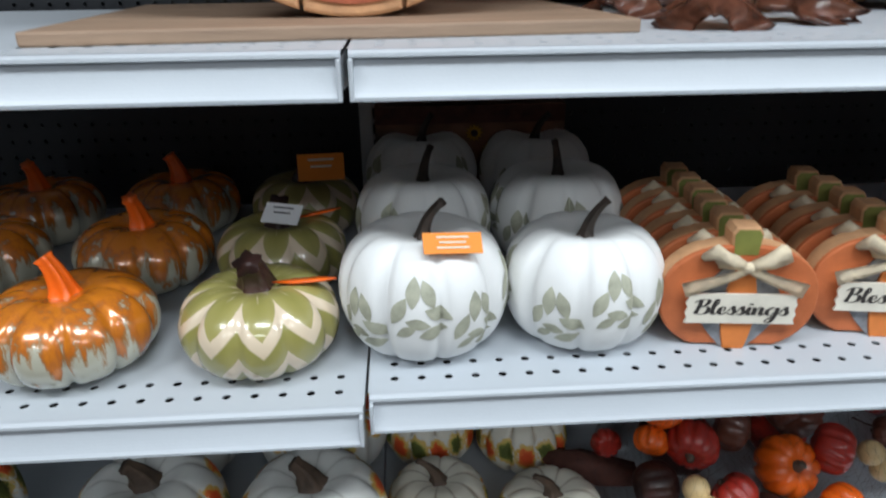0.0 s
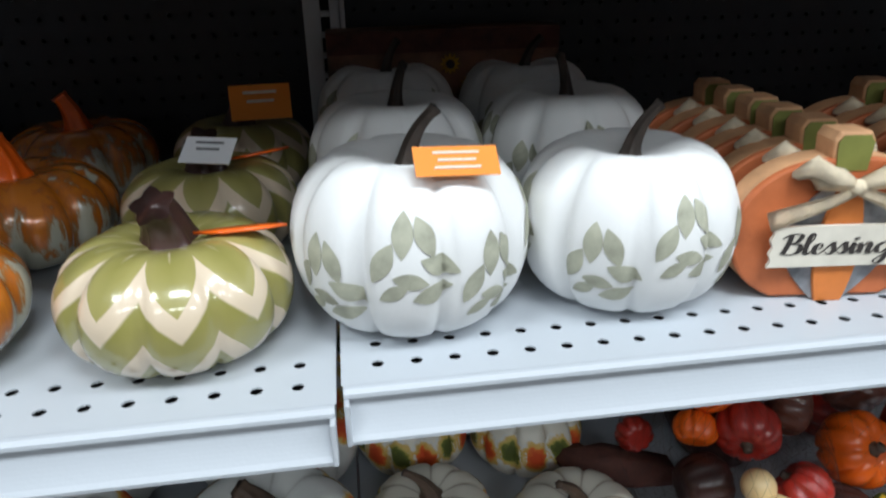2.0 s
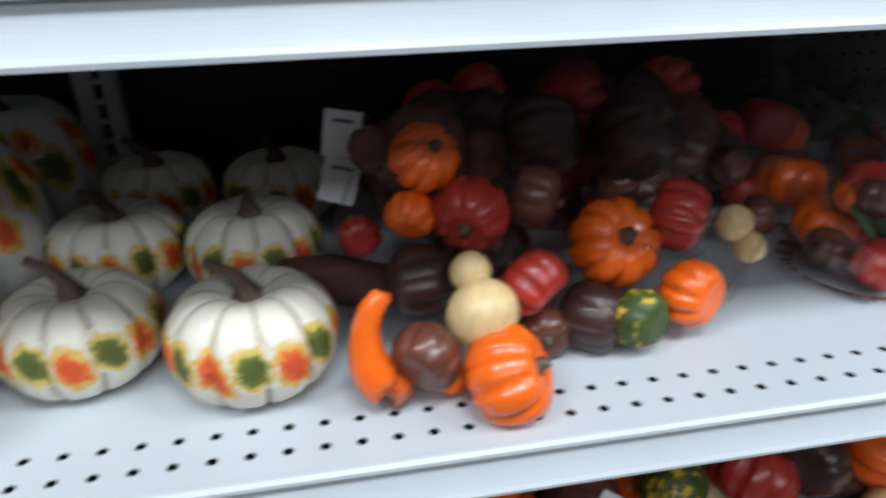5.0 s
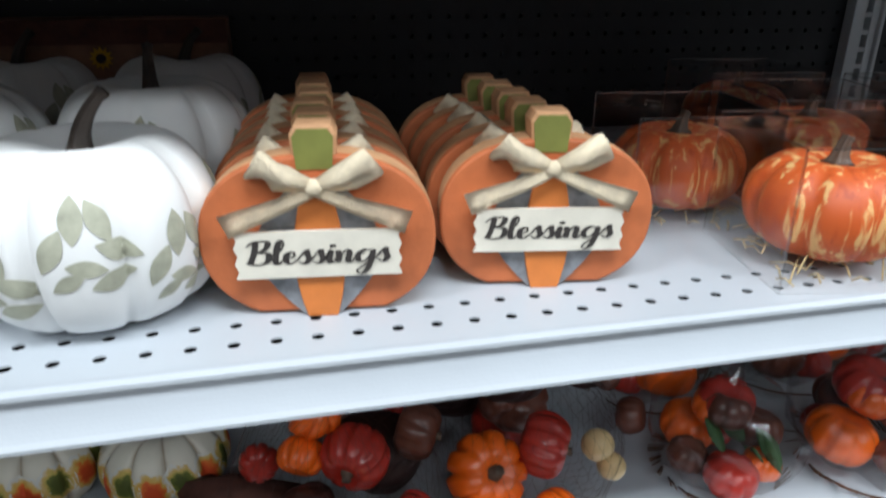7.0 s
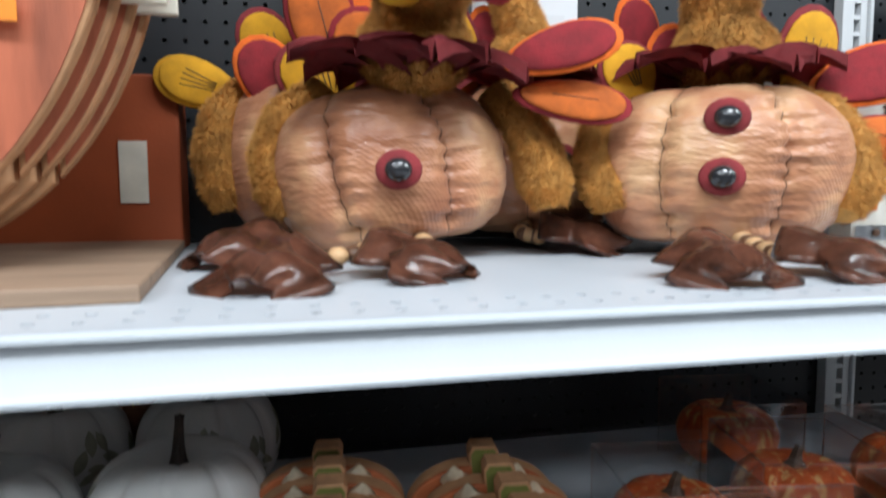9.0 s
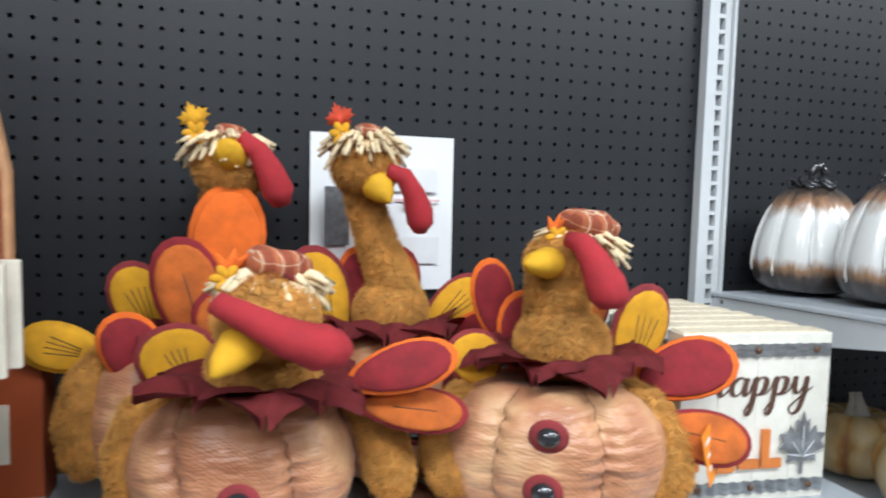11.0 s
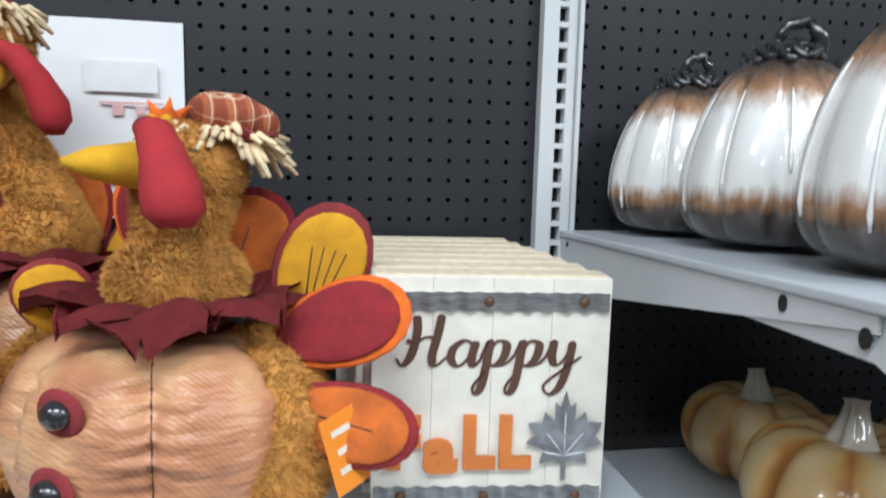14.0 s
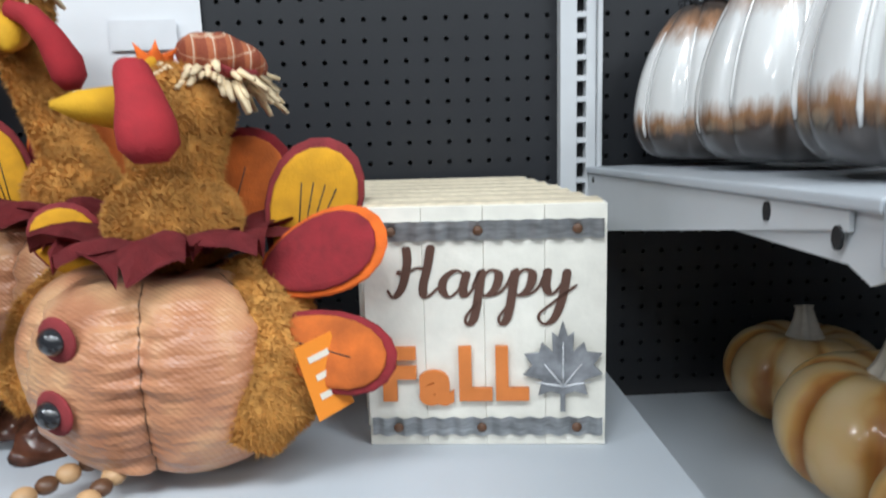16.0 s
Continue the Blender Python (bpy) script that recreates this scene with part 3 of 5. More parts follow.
def upright(x):
    up = thing("upright", "white slotted steel shelving upright against black pegboard", "upright", "uprights")
    up.location = (x, BACK, 0.2)
    h = 2.1
    for c, s in (((-0.0155, -0.011, h / 2), (0.021, 0.02, h)), ((0.0128, -0.011, h / 2), (0.0125, 0.02, h)), ((0.0225, -0.014, h / 2), (0.006, 0.026, h))):
        part("channel_flange", bm_box(c, s, 0.0012), M["upright"], up, "", False)
    bars = bmesh.new()
    for i in range(int(h / INCH)):
        box(bars, (0.0005, -0.012, (i + 0.5) * INCH), (0.013, 0.016, 0.0065))
    part("slotted_strip", bars, M["upright"], up, "", False)
    part("slot_recess", bm_box((0.0005, -0.003, h / 2), (0.013, 0.003, h)), M["slot"], up, "dark slots", False)
    return up


for x in (0.0, BAY, 2 * BAY, -BAY):
    upright(x)


def shelf(x0, x1, z, front=EDGE, label="white enamelled steel shelf with two rows of punched holes", fascia=True, back=BACK - 0.022):
    """A steel shelf: pierced deck, folded front fascia and a bracket under each end."""
    sh = thing("shelf", label, "shelf", "gondola shelves")
    sh.location = (x0, 0, z)
    w = x1 - x0
    n = int(round(w / INCH)) - 1
    off = (w - n * INCH) / 2
    strip = pierced_panel(n, 2, INCH, 0.0042, 0.0012)
    strip.transform(Matrix(((1, 0, 0, off), (0, 0, 1, front + 0.0125), (0, -1, 0, 0), (0, 0, 0, 1))))
    bmesh.ops.recalc_face_normals(strip, faces=strip.faces[:])
    if sum(f.normal.z for f in strip.faces) < 0:
        bmesh.ops.reverse_faces(strip, faces=strip.faces[:])
    y1 = front + 0.0125 + 2 * INCH
    for a, b, c, d in ((0, off, front + 0.003, y1), (w - off, w, front + 0.003, y1), (off, w - off, front + 0.003, front + 0.0125), (0, w, y1, back)):
        strip.faces.new([strip.verts.new(p) for p in ((a, c, 0), (b, c, 0), (b, d, 0), (a, d, 0))])
    part("deck", strip, M["shelf"], sh, "", False)
    # added black sheet between deck and pan, standing in for shade inside the holes
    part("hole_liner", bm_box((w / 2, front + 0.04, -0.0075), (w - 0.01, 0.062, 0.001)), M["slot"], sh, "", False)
    part("pan", bm_box((w / 2, (front + back) / 2 + 0.004, -0.011), (w - 0.004, back - front - 0.012, 0.006)), M["shelf"], sh, "", False)
    if fascia:
        prof = [(0.006, 0.0), (0.0, -0.0006), (-0.003, -0.0026), (-0.0032, -0.0054), (0.002, -0.0066)]
        prof += [(0.0016 - 0.0076 * (k / 9) ** 1.8, -0.0075 - 0.0235 * k / 9) for k in range(10)]
        prof += [(-0.0082, -0.034), (-0.0078, -0.0368), (-0.005, -0.0376), (-0.002, -0.035), (0.005, -0.012), (0.008, -0.002)]
        bm = bmesh.new()
        a = [bm.verts.new((0.0012, front + y, zz)) for y, zz in prof]
        b = [bm.verts.new((w - 0.0012, front + y, zz)) for y, zz in prof]
        for i in range(len(prof)):
            j = (i + 1) % len(prof)
            bm.faces.new((a[i], a[j], b[j], b[i]))
        bm.faces.new(a[::-1])
        bm.faces.new(b)
        bmesh.ops.recalc_face_normals(bm, faces=bm.faces[:])
        part("fascia", bm, M["shelf"], sh, "folded front price rail", False)
        for xe in (0.0028, w - 0.0028):
            part("end_cap", bm_box((xe, front - 0.0035, -0.0215), (0.0035, 0.012, 0.031), 0.001), M["shelf"], sh, "", False)
    for xe in (0.0045, w - 0.0045):
        br = bmesh.new()
        pts = [(front + 0.03, -0.008), (back, -0.008), (back, -0.088), (back - 0.16, -0.086), (front + 0.16, -0.045), (front + 0.03, -0.034)]
        va = [br.verts.new((xe - 0.002, y, zz)) for y, zz in pts]
        vb = [br.verts.new((xe + 0.002, y, zz)) for y, zz in pts]
        br.faces.new(va)
        br.faces.new(vb[::-1])
        for i in range(6):
            br.faces.new((va[i], va[(i + 1) % 6], vb[(i + 1) % 6], vb[i]))
        bmesh.ops.recalc_face_normals(br, faces=br.faces[:])
        part("bracket", br, M["shelf"], sh, "", False)
    return sh


G = 0.0016
for z in (Z_TOP, Z_MID, Z_LOW, Z_BASE):
    shelf(G, BAY - G, z)
shelf(-BAY + G, -G, Z_TOP)
shelf(-BAY + G, -G, Z_MID - 0.004, EDGE - 0.012)
shelf(-BAY + G, -G, Z_LOW - 0.003, EDGE - 0.004)
shelf(-BAY + G, -G, Z_BASE)


def end_shelf(z, tall, tilt=0.0):
    """A shelf of the next bay, seen from its open end: plain deck with a deep side bracket."""
    sh = thing("shelf", "light grey steel shelf with a deep side bracket", "shelf", "gondola shelves")
    sh.matrix_basis = pose(BAY + 0.006, 0, z, -tilt) if tilt else pose(BAY + 0.006, 0, z)
    w, f, b = BAY - 0.01, 0.55, BACK - 0.022
    part("deck", bm_box((w / 2, (f + b) / 2, -0.004), (w, b - f, 0.008), 0.002), M["shelf"], sh, "", False)
    part("fascia", bm_box((w / 2, f - 0.006, -0.017), (w, 0.012, 0.036), 0.003), M["shelf"], sh, "", False)
    if tall:
        br = bmesh.new()
        for pts, x, t in (([(f + 0.03, -0.009), (b, -0.009), (b, -0.082), (0.60, -0.021), (f + 0.03, -0.020)], 0.004, 0.003),
                          ([(f + 0.002, -0.006), (0.76, -0.012), (0.76, -0.034), (0.585, -0.038), (0.566, -0.046), (f + 0.002, -0.040)], 0.008, 0.003)):
            va = [br.verts.new((x, y, zz)) for y, zz in pts]
            vb = [br.verts.new((x + t, y, zz)) for y, zz in pts]
            br.faces.new(va)
            br.faces.new(vb[::-1])
            for i in range(len(pts)):
                j = (i + 1) % len(pts)
                br.faces.new((va[i], va[j], vb[j], vb[i]))
        bmesh.ops.recalc_face_normals(br, faces=br.faces[:])
        part("bracket", br, M["upright"], sh, "deep steel side bracket", False)
        for yy, zz, r in ((0.662, -0.0165, 0.0045), (0.588, -0.024, 0.0048), (1.085, -0.016, 0.0025)):
            hb = bmesh.new()
            bmesh.ops.create_cone(hb, cap_ends=True, segments=14, radius1=r, radius2=r, depth=0.002)
            part("bolt_hole", hb, M["slot"], sh, "", False, pose(0.0035, yy, zz, 0, 90, 0) @ Matrix.Diagonal((1.4, 0.9, 1, 1)))
    return sh


end_shelf(Z_C1 + 0.0405 * 0.5, True, 2.0)
end_shelf(Z_C2, False)

# ---- pumpkins on the middle shelf ----


def on(z, x, y, rz=0.0, s=1.0):
    return pose(x, y, z, 0, 0, rz) @ Matrix.Diagonal((s, s, s, 1))


def place(proto, rows, z):
    """The prototype goes to the first place, copies to the others: (x, y, turn, size)."""
    for i, (x, y, rz, s) in enumerate(rows):
        if i == 0:
            proto.matrix_basis = on(z, x, y, rz, s)
            base = proto
        else:
            copy_thing(base, pose(x, y, z, 0, 0, rz)).scale = (s, s, s)


def swing_tag(parent, c, w, h, material, tilt=(0, 0, 0), bars=3):
    m = pose(*c, *tilt)
    t = part("price_tag", bm_box((0, 0, 0), (w, 0.0008, h)), material, parent, "orange paper price tag" if material == M["tag_orange"] else "white paper price tag", False, m)
    ink = bmesh.new()
    for i in range(bars):
        box(ink, (0, -0.0008, h * (0.28 - 0.25 * i)), (w * (0.55 - 0.1 * (i % 2)), 0.0004, h * 0.08))
    part("print", ink, M["plate"] if material == M["tag_orange"] else M["grey_ink"], t, "", False, m)


drip = thing("glazed_pumpkin", "glossy ceramic pumpkin with orange drip glaze over pearl grey", "pumpkin", "orange drip pumpkins")
part("body", pumpkin_bm(0.081, 0.088, 10, 0.13), M["drip"], drip)
part("stem", stem_bm(0.054, 0.012, 0.007, (-0.012, 0.0)), M["g_orange"], drip, "orange glazed stem", mx=pose(0, 0, 0.068))
place(drip, [(-0.285, 0.631, 0, 1), (-0.275, 0.815, 70, 1), (-0.47, 0.81, 140, 1), (-0.475, 0.64, 200, 1), (-0.28, 1.0, 20, 1), (-0.47, 0.98, 80, 1)], Z_MID - 0.004)

chev = thing("glazed_pumpkin", "glossy green ceramic pumpkin with cream zigzag bands", "pumpkin", "green zigzag pumpkins")
part("body", pumpkin_bm(0.077, 0.087, 10, 0.09, power=0.68), M["chevron"], chev)
part("stem", stem_bm(0.045, 0.016, 0.011, (-0.006, -0.012)), M["g_dark"], chev, "brown glazed stem", mx=pose(0, 0, 0.068))
lf = bmesh.new()
extrude_outline(lf, [(0, 0), (0.02, 0.008), (0.045, 0.006), (0.06, 0), (0.045, -0.008), (0.02, -0.007)], 0.002)
part("glazed_leaf", lf, M["g_orange"], chev, "small orange glazed leaf", mx=pose(0.015, -0.012, 0.083, 80, 0, -8))
place(chev, [(-0.104, 0.629, 12, 1), (-0.108, 0.80, 40, 1), (-0.1, 0.98, 100, 1)], Z_MID - 0.004)
for i, (tx, ty, tz, tm, tl) in enumerate(((-0.098, 0.765, Z_MID + 0.098, M["tag_white"], (-50, 0, -20)), (-0.07, 0.93, Z_MID + 0.105, M["tag_orange"], (-15, 0, 5)))):
    tg = thing("price_tag", "paper price tag lying on a green glazed pumpkin", "tag")
    tg.location = (tx, ty, tz)
    swing_tag(tg, (0, 0, 0), *((0.046, 0.026) if i == 0 else (0.062, 0.036)), tm, tl, 2)


def leaf_outline(n=12):
    top = [(math.sin(math.pi * i / n) ** 0.9 * 0.46, -1 + 2 * i / n) for i in range(n + 1)]
    return top + [(-x, y) for x, y in reversed(top[1:-1])]


def sprig_bm(surf, spots):
    bm = bmesh.new()
    base = leaf_outline()
    for u, v, size, ang in spots:
        ca, sa = math.cos(radians(ang)), math.sin(radians(ang))
        pts = [(x * ca - y * sa, x * sa + y * ca) for x, y in base]
        decal(bm, surf, u, v, pts, size, size * 0.43, 4)
    return bm


WR, WH = 0.0845, 0.128


def white_surf(u, v):
    p = pk_point(u, v, WR, WH, 9, 0.13, power=0.62)
    c = Vector((0, 0, WH / 2))
    return c + (p - c) * 1.006


white = thing("white_pumpkin", "matte white pumpkin printed with sage green leaf sprigs, dark stem", "pumpkin", "white leaf pumpkins")
part("body", pumpkin_bm(WR, WH, 9, 0.13, power=0.62), M["white_matte"], white)
part("stem", stem_bm(0.052, 0.0062, 0.0036, (0.020, -0.006)), M["stem_dark"], white, "dark brown curved stem", mx=pose(0, 0, 0.105))
for k, uu in enumerate((-2.4, -1.65, -0.95, -0.2, 0.55, 1.3, 2.05, 2.85)):
    r = random.Random(k)
    vv = 0.51 + (-0.05 if k % 2 else 0.05)
    spots = [(uu + du, vv + dv, sz, ang) for du, dv, sz, ang in ((-0.23, 0.0, 0.17, 28), (-0.07, -0.09, 0.18, 4), (0.10, -0.08, 0.17, -22), (0.21, 0.02, 0.17, -66),
                                                                 (-0.02, 0.06, 0.14, -78), (0.15, 0.11, 0.17, -104), (-0.15, 0.10, 0.13, 62))]
    part("leaf_sprig", sprig_bm(white_surf, spots), M["sage"], white, "sage green printed leaf sprig")
place(white, [(0.057, 0.646, 0, 1), (0.219, 0.649, 15, 0.96), (0.064, 0.835, 75, 1), (0.233, 0.845, 110, 1), (0.068, 1.035, 50, 1), (0.24, 1.035, 10, 1)], Z_MID)
tg = thing("price_tag", "orange paper price tag tied to a white pumpkin", "tag")
tg.location = (0.082, 0.588, Z_MID + 0.127)
swing_tag(tg, (0, 0, 0), 0.054, 0.020, M["tag_orange"], (-42, 4, 8), 3)

card = thing("picture_box", "dark printed picture box with sunflowers standing at the back", "box")
card.location = (0.145, 1.06, Z_MID)
part("box_body", bm_box((0, 0.02, 0.08), (0.29, 0.05, 0.16), 0.002), M["photo"], card, "", False)
part("top_band", bm_box((0, -0.0065, 0.146), (0.288, 0.002, 0.026)), M["tan_bark"], card, "rust coloured band", False)
for fx, fz, fr in ((0.07, 0.072, 0.021), (0.118, 0.09, 0.017), (-0.06, 0.10, 0.015), (0.005, 0.118, 0.013), (0.03, 0.09, 0.014)):
    fl = bmesh.new()
    for i in range(12):
        a = TAU * i / 12
        extrude_outline(fl, [(0, -0.12), (0.6, -0.17), (1, 0), (0.6, 0.17), (0, 0.12)], 0.08, 0, Matrix.Rotation(a, 4, "Y"))
    sf = part("sunflower", fl, M["petal"], card, "yellow printed sunflower", False, pose(fx, -0.009, fz) @ Matrix.Diagonal((fr, 0.02, fr, 1)))
    dk = bmesh.new()
    bmesh.ops.create_cone(dk, cap_ends=True, segments=14, radius1=fr * 0.42, radius2=fr * 0.42, depth=0.002)
    part("disc", dk, M["g_dark"], sf, "", False, pose(fx, -0.0105, fz, 90))

# ---- wooden blessing signs ----


def blessing_sign():
    s = thing("wooden_pumpkin_sign", "orange wooden pumpkin block sign with burlap bow and word plate", "sign", "stacked pumpkin signs")
    W, H, D = 0.0755, 0.104, 0.026
    pts = []
    for i in range(49):
        a = -math.pi / 2 + TAU * (i + 0.5) / 49 * 0.86 + TAU * 0.07
        x, z = W * math.copysign(abs(math.cos(a)) ** 0.82, math.cos(a)), H / 2 + 0.056 * math.copysign(abs(math.sin(a)) ** 0.9, math.sin(a))
        pts.append((x, max(z, 0.0)))
    part("body", extrude_outline(bmesh.new(), pts, D, 0, None, 0.002), [M["wood_orange"]], s, "", False)
    part("edge_band", extrude_outline(bmesh.new(), [(x * 1.003, z * 1.003) for x, z in pts], D - 0.006, 0, pose(0, 0.005, 0)), M["wood_edge"], s, "raw tan wood edge", False)
    for sx in (-1, 1):
        arc = [(sx * (0.012 + 0.028 * math.sin(math.pi * t)), 0.001 + 0.092 * t) for t in [i / 10 for i in range(11)]] + [(sx * 0.008, 0.093), (sx * 0.008, 0.001)]
        part("metal_petal", extrude_outline(bmesh.new(), arc, 0.002), M["galv_leaf"], s, "galvanised metal petal", False, pose(0, -0.0025, 0))
    pet = [(0.016 * math.sin(math.pi * (0.18 + 0.72 * t)) ** 0.8, 0.092 * t) for t in [i / 10 for i in range(11)]]
    pet += [(-x, z) for x, z in reversed(pet)]
    part("centre_petal", extrude_outline(bmesh.new(), pet, 0.004, 0, None, 0.001), M["orange_petal"], s, "bright orange centre petal", False, pose(0, -0.0055, 0))
    wav = [(-0.0525 + 0.0022 * (i % 2), -0.0155 + 0.0052 * i) for i in range(7)]
    lab = wav[::-1] + [(-x, z) for x, z in wav]
    pl = part("word_plate", extrude_outline(bmesh.new(), lab, 0.003), M["plate"], s, "cream plate lettered Blessings", False, pose(0, -0.0095, 0.046))
    part("lettering", script_bm("Blessings", 0.091, 0.025, 0.15), M["ink"], pl, "", False, pose(0, -0.0100, 0.0445))
    st = bmesh.new()
    extrude_outline(st, [(-0.013, 0), (0.013, 0), (0.0145, 0.022), (0.011, 0.028), (-0.011, 0.028), (-0.0145, 0.022)], 0.024, 0, None, 0.002)
    stem = part("stem_block", st, M["wood_edge"], s, "raw wood stem block", False, pose(0, 0.001, 0.098))
    part("stem_face", extrude_outline(bmesh.new(), [(-0.011, 0.001), (0.011, 0.001), (0.0125, 0.021), (0.009, 0.026), (-0.009, 0.026), (-0.0125, 0.021)], 0.001), M["green_paint"], stem, "olive painted face", False, pose(0, -0.0008, 0.098))
    for sx in (-1, 1):
        bow = bmesh.new()
        tube(bow, [(0, -0.010, 0.091), (sx * 0.016, -0.014, 0.099), (sx * 0.031, -0.010, 0.106), (sx * 0.036, -0.005, 0.100), (sx * 0.024, -0.006, 0.093), (0, -0.008, 0.089)],
             [0.0035, 0.0065, 0.008, 0.0075, 0.006, 0.0035], 8)
        part("bow_loop", bow, M["burlap"], s, "cream burlap ribbon loop")
        tail = bmesh.new()
        f0, f1 = Vector((0, 0.089)), Vector((sx * 0.057, 0.066))
        q = (f1 - f0).normalized().orthogonal() * 0.0078
        g = []
        for a in range(9):
            t = a / 8
            m0 = f0.lerp(f1, t)
            wd = 0.45 + 0.55 * t
            g.append([tail.verts.new((m0.x + q.x * wd * e, -0.0125 - 0.002 * math.sin(5 * t) - 0.0006 * e * e, m0.y + q.y * wd * e)) for e in (-1, -0.3, 0.3, 1)])
        for r0, r1 in zip(g, g[1:]):
            for e in range(3):
                tail.faces.new((r0[e], r1[e], r1[e + 1], r0[e + 1]))
        bmesh.ops.solidify(tail, geom=tail.faces[:], thickness=0.0009)
        part("ribbon_tail", tail, M["burlap"], s, "cream burlap ribbon tail")
    kn = bmesh.new()
    ball(kn, (0, -0.012, 0.091), 0.0055, 10, 6, 0, (1.2, 0.8, 1))
    part("bow_knot", kn, M["burlap"], s)
    return s


sign = blessing_sign()
rr = random.Random(4)
for cx, y0, n, rz in ((0.3625, 0.602, 6, -5), (0.5215, 0.612, 5, -8)):
    for i in range(n):
        m = pose(cx + 0.003 * i * (0.6 if cx < 0.45 else -0.3) + rr.uniform(-0.002, 0.002), y0 + 0.041 * i, Z_MID, 0, 0, rz + rr.uniform(-2, 2))
        if i == 0 and cx < 0.45:
            sign.matrix_basis = m
        else:
            copy_thing(sign, m)

# ---- boxed foam pumpkins ----


def boxed_pumpkin():
    s = thing("boxed_pumpkin", "orange foam pumpkin on raffia in a clear plastic box", "pumpkin", "boxed orange pumpkins")
    part("body", pumpkin_bm(0.0635, 0.08, 8, 0.12), M["streaky_orange"], s, mx=pose(0, 0, 0.008))
    part("stem", stem_bm(0.024, 0.006, 0.004, (0.004, 0)), M["stem_brown"], s, mx=pose(0, 0, 0.078))
    W, H, t = 0.132, 0.105, 0.0007
    for nm, c, d in (("front_pane", (0, -W / 2, H / 2), (W, t, H)), ("back_pane", (0, W / 2, H / 2), (W, t, H)), ("side_pane", (-W / 2, 0, H / 2), (t, W, H)),
                     ("side_pane", (W / 2, 0, H / 2), (t, W, H))):
        part(nm, bm_box(c, d), M["clear"], s, "clear plastic pane", False).visible_shadow = False
    tp = bmesh.new()
    g = [[tp.verts.new((W * (i / 12 - 0.5), W * (j / 12 - 0.5), H + 0.006 * noise.noise(Vector((i * 0.45, j * 0.45, 3))) * (0 < i < 12 and 0 < j < 12))) for i in range(13)] for j in range(13)]
    for ra, rc in zip(g, g[1:]):
        for i in range(12):
            tp.faces.new((ra[i], ra[i + 1], rc[i + 1], rc[i]))
    part("top_pane", tp, M["clear"], s, "clear buckled plastic top").visible_shadow = False
    ed = bmesh.new()
    for sx in (-1, 1):
        for sy in (-1, 1):
            box(ed, (sx * W / 2, sy * W / 2, H / 2), (0.0016, 0.0016, H))
        box(ed, (sx * W / 2, 0, H), (0.0016, W, 0.0016))
        box(ed, (0, sx * W / 2, H), (W, 0.0016, 0.0016))
    part("folded_edge", ed, M["box_edge"], s, "folded clear plastic edges", False).visible_shadow = False
    st = bmesh.new()
    r = random.Random(2)
    for i in range(90):
        a = r.uniform(0, TAU)
        x, y = r.uniform(-0.060, 0.060), r.uniform(-0.060, 0.060)
        L = r.uniform(0.01, 0.03)
        p = Vector((x, y, r.uniform(0.002, 0.012)))
        q = Vector((min(0.063, max(-0.063, x + L * math.cos(a))), min(0.063, max(-0.063, y + L * math.sin(a))), r.uniform(0.002, 0.02 if i % 6 else 0.05)))
        tube(st, [p, p.lerp(q, 0.5) + Vector((0, 0, 0.003)), q], [0.0008] * 3, 4)
    part("raffia_bed", st, M["straw_bed"], s, "raffia strands")
    return s


bx = boxed_pumpkin()
place(bx, [(0.755, 0.614, -10, 1), (0.702, 0.749, -8, 0.96), (0.86, 0.775, -12, 1), (0.915, 0.62, -10, 1), (1.03, 0.79, -8, 1), (0.90, 0.95, -8, 1)], Z_MID)

# ---- lower shelf: painted pumpkins ----


def maple_outline(r, n=7):
    pts = []
    for i in range(n * 4):
        a = TAU * i / (n * 4)
        k = (1.05, 1.0, 0.95, 1.0)[i % 4] * r.uniform(0.94, 1.05)
        pts.append((k * math.cos(a) * 0.9 + 0.22 * k * math.sin(a), k * math.sin(a) * 1.08))
    return pts


def printed_pumpkin(name, label, group, R, H, ribs, d, power, skin, stem, prints, taper=0.0):
    def surf(u, v):
        p = pk_point(u, v, R, H, ribs, d, power=power, taper=taper)
        c = Vector((0, 0, H / 2))
        return c + (p - c) * 1.012
    s = thing(name, label, "pumpkin", group)
    part("body", pumpkin_bm(R, H, ribs, d, 28, 14, power=power, taper=taper), M[skin], s)
    part("stem", stem_bm(*stem), M["stem_brown"], s, "brown wooden stem", mx=pose(0, 0, H * 0.83))
    r = random.Random(5)
    for u, v, size, kind in prints:
        bm = bmesh.new()
        uvl = bm.loops.layers.uv.new("UVMap")
        decal(bm, surf, u, v, maple_outline(r), size, size * R / (1.55 * H), 4, uvl=uvl)
        part("leaf_print", bm, M[kind], s, kind.split("_")[1] + " printed autumn leaf")
    return s


O, Gn = "print_orange", "print_green"
ring = []
for k in range(4):
    b = -1.57 + k * TAU / 4
    ring += [(b + 0.20, 0.325, 0.26, O), (b + 0.72, 0.35, 0.33, Gn), (b + 0.27, 0.47, 0.24, O), (b - 0.32, 0.45, 0.32, Gn), (b - 0.55, 0.32, 0.22, O)]
big = printed_pumpkin("large_pumpkin", "large chalky white pumpkin printed with orange and green leaves", "large leaf pumpkins", 0.094, 0.168, 9, 0.09, 0.6, "chalk",
                      (0.048, 0.0175, 0.0075, (-0.018, 0.0)), ring, 0.04)
place(big, [(-0.074, 0.634, 0, 0.915), (-0.258, 0.648, 25, 0.92), (-0.085, 0.845, 40, 1), (-0.29, 0.85, 15, 1), (-0.085, 1.02, 70, 0.97), (-0.515, 0.67, 50, 1)], Z_LOW - 0.003)
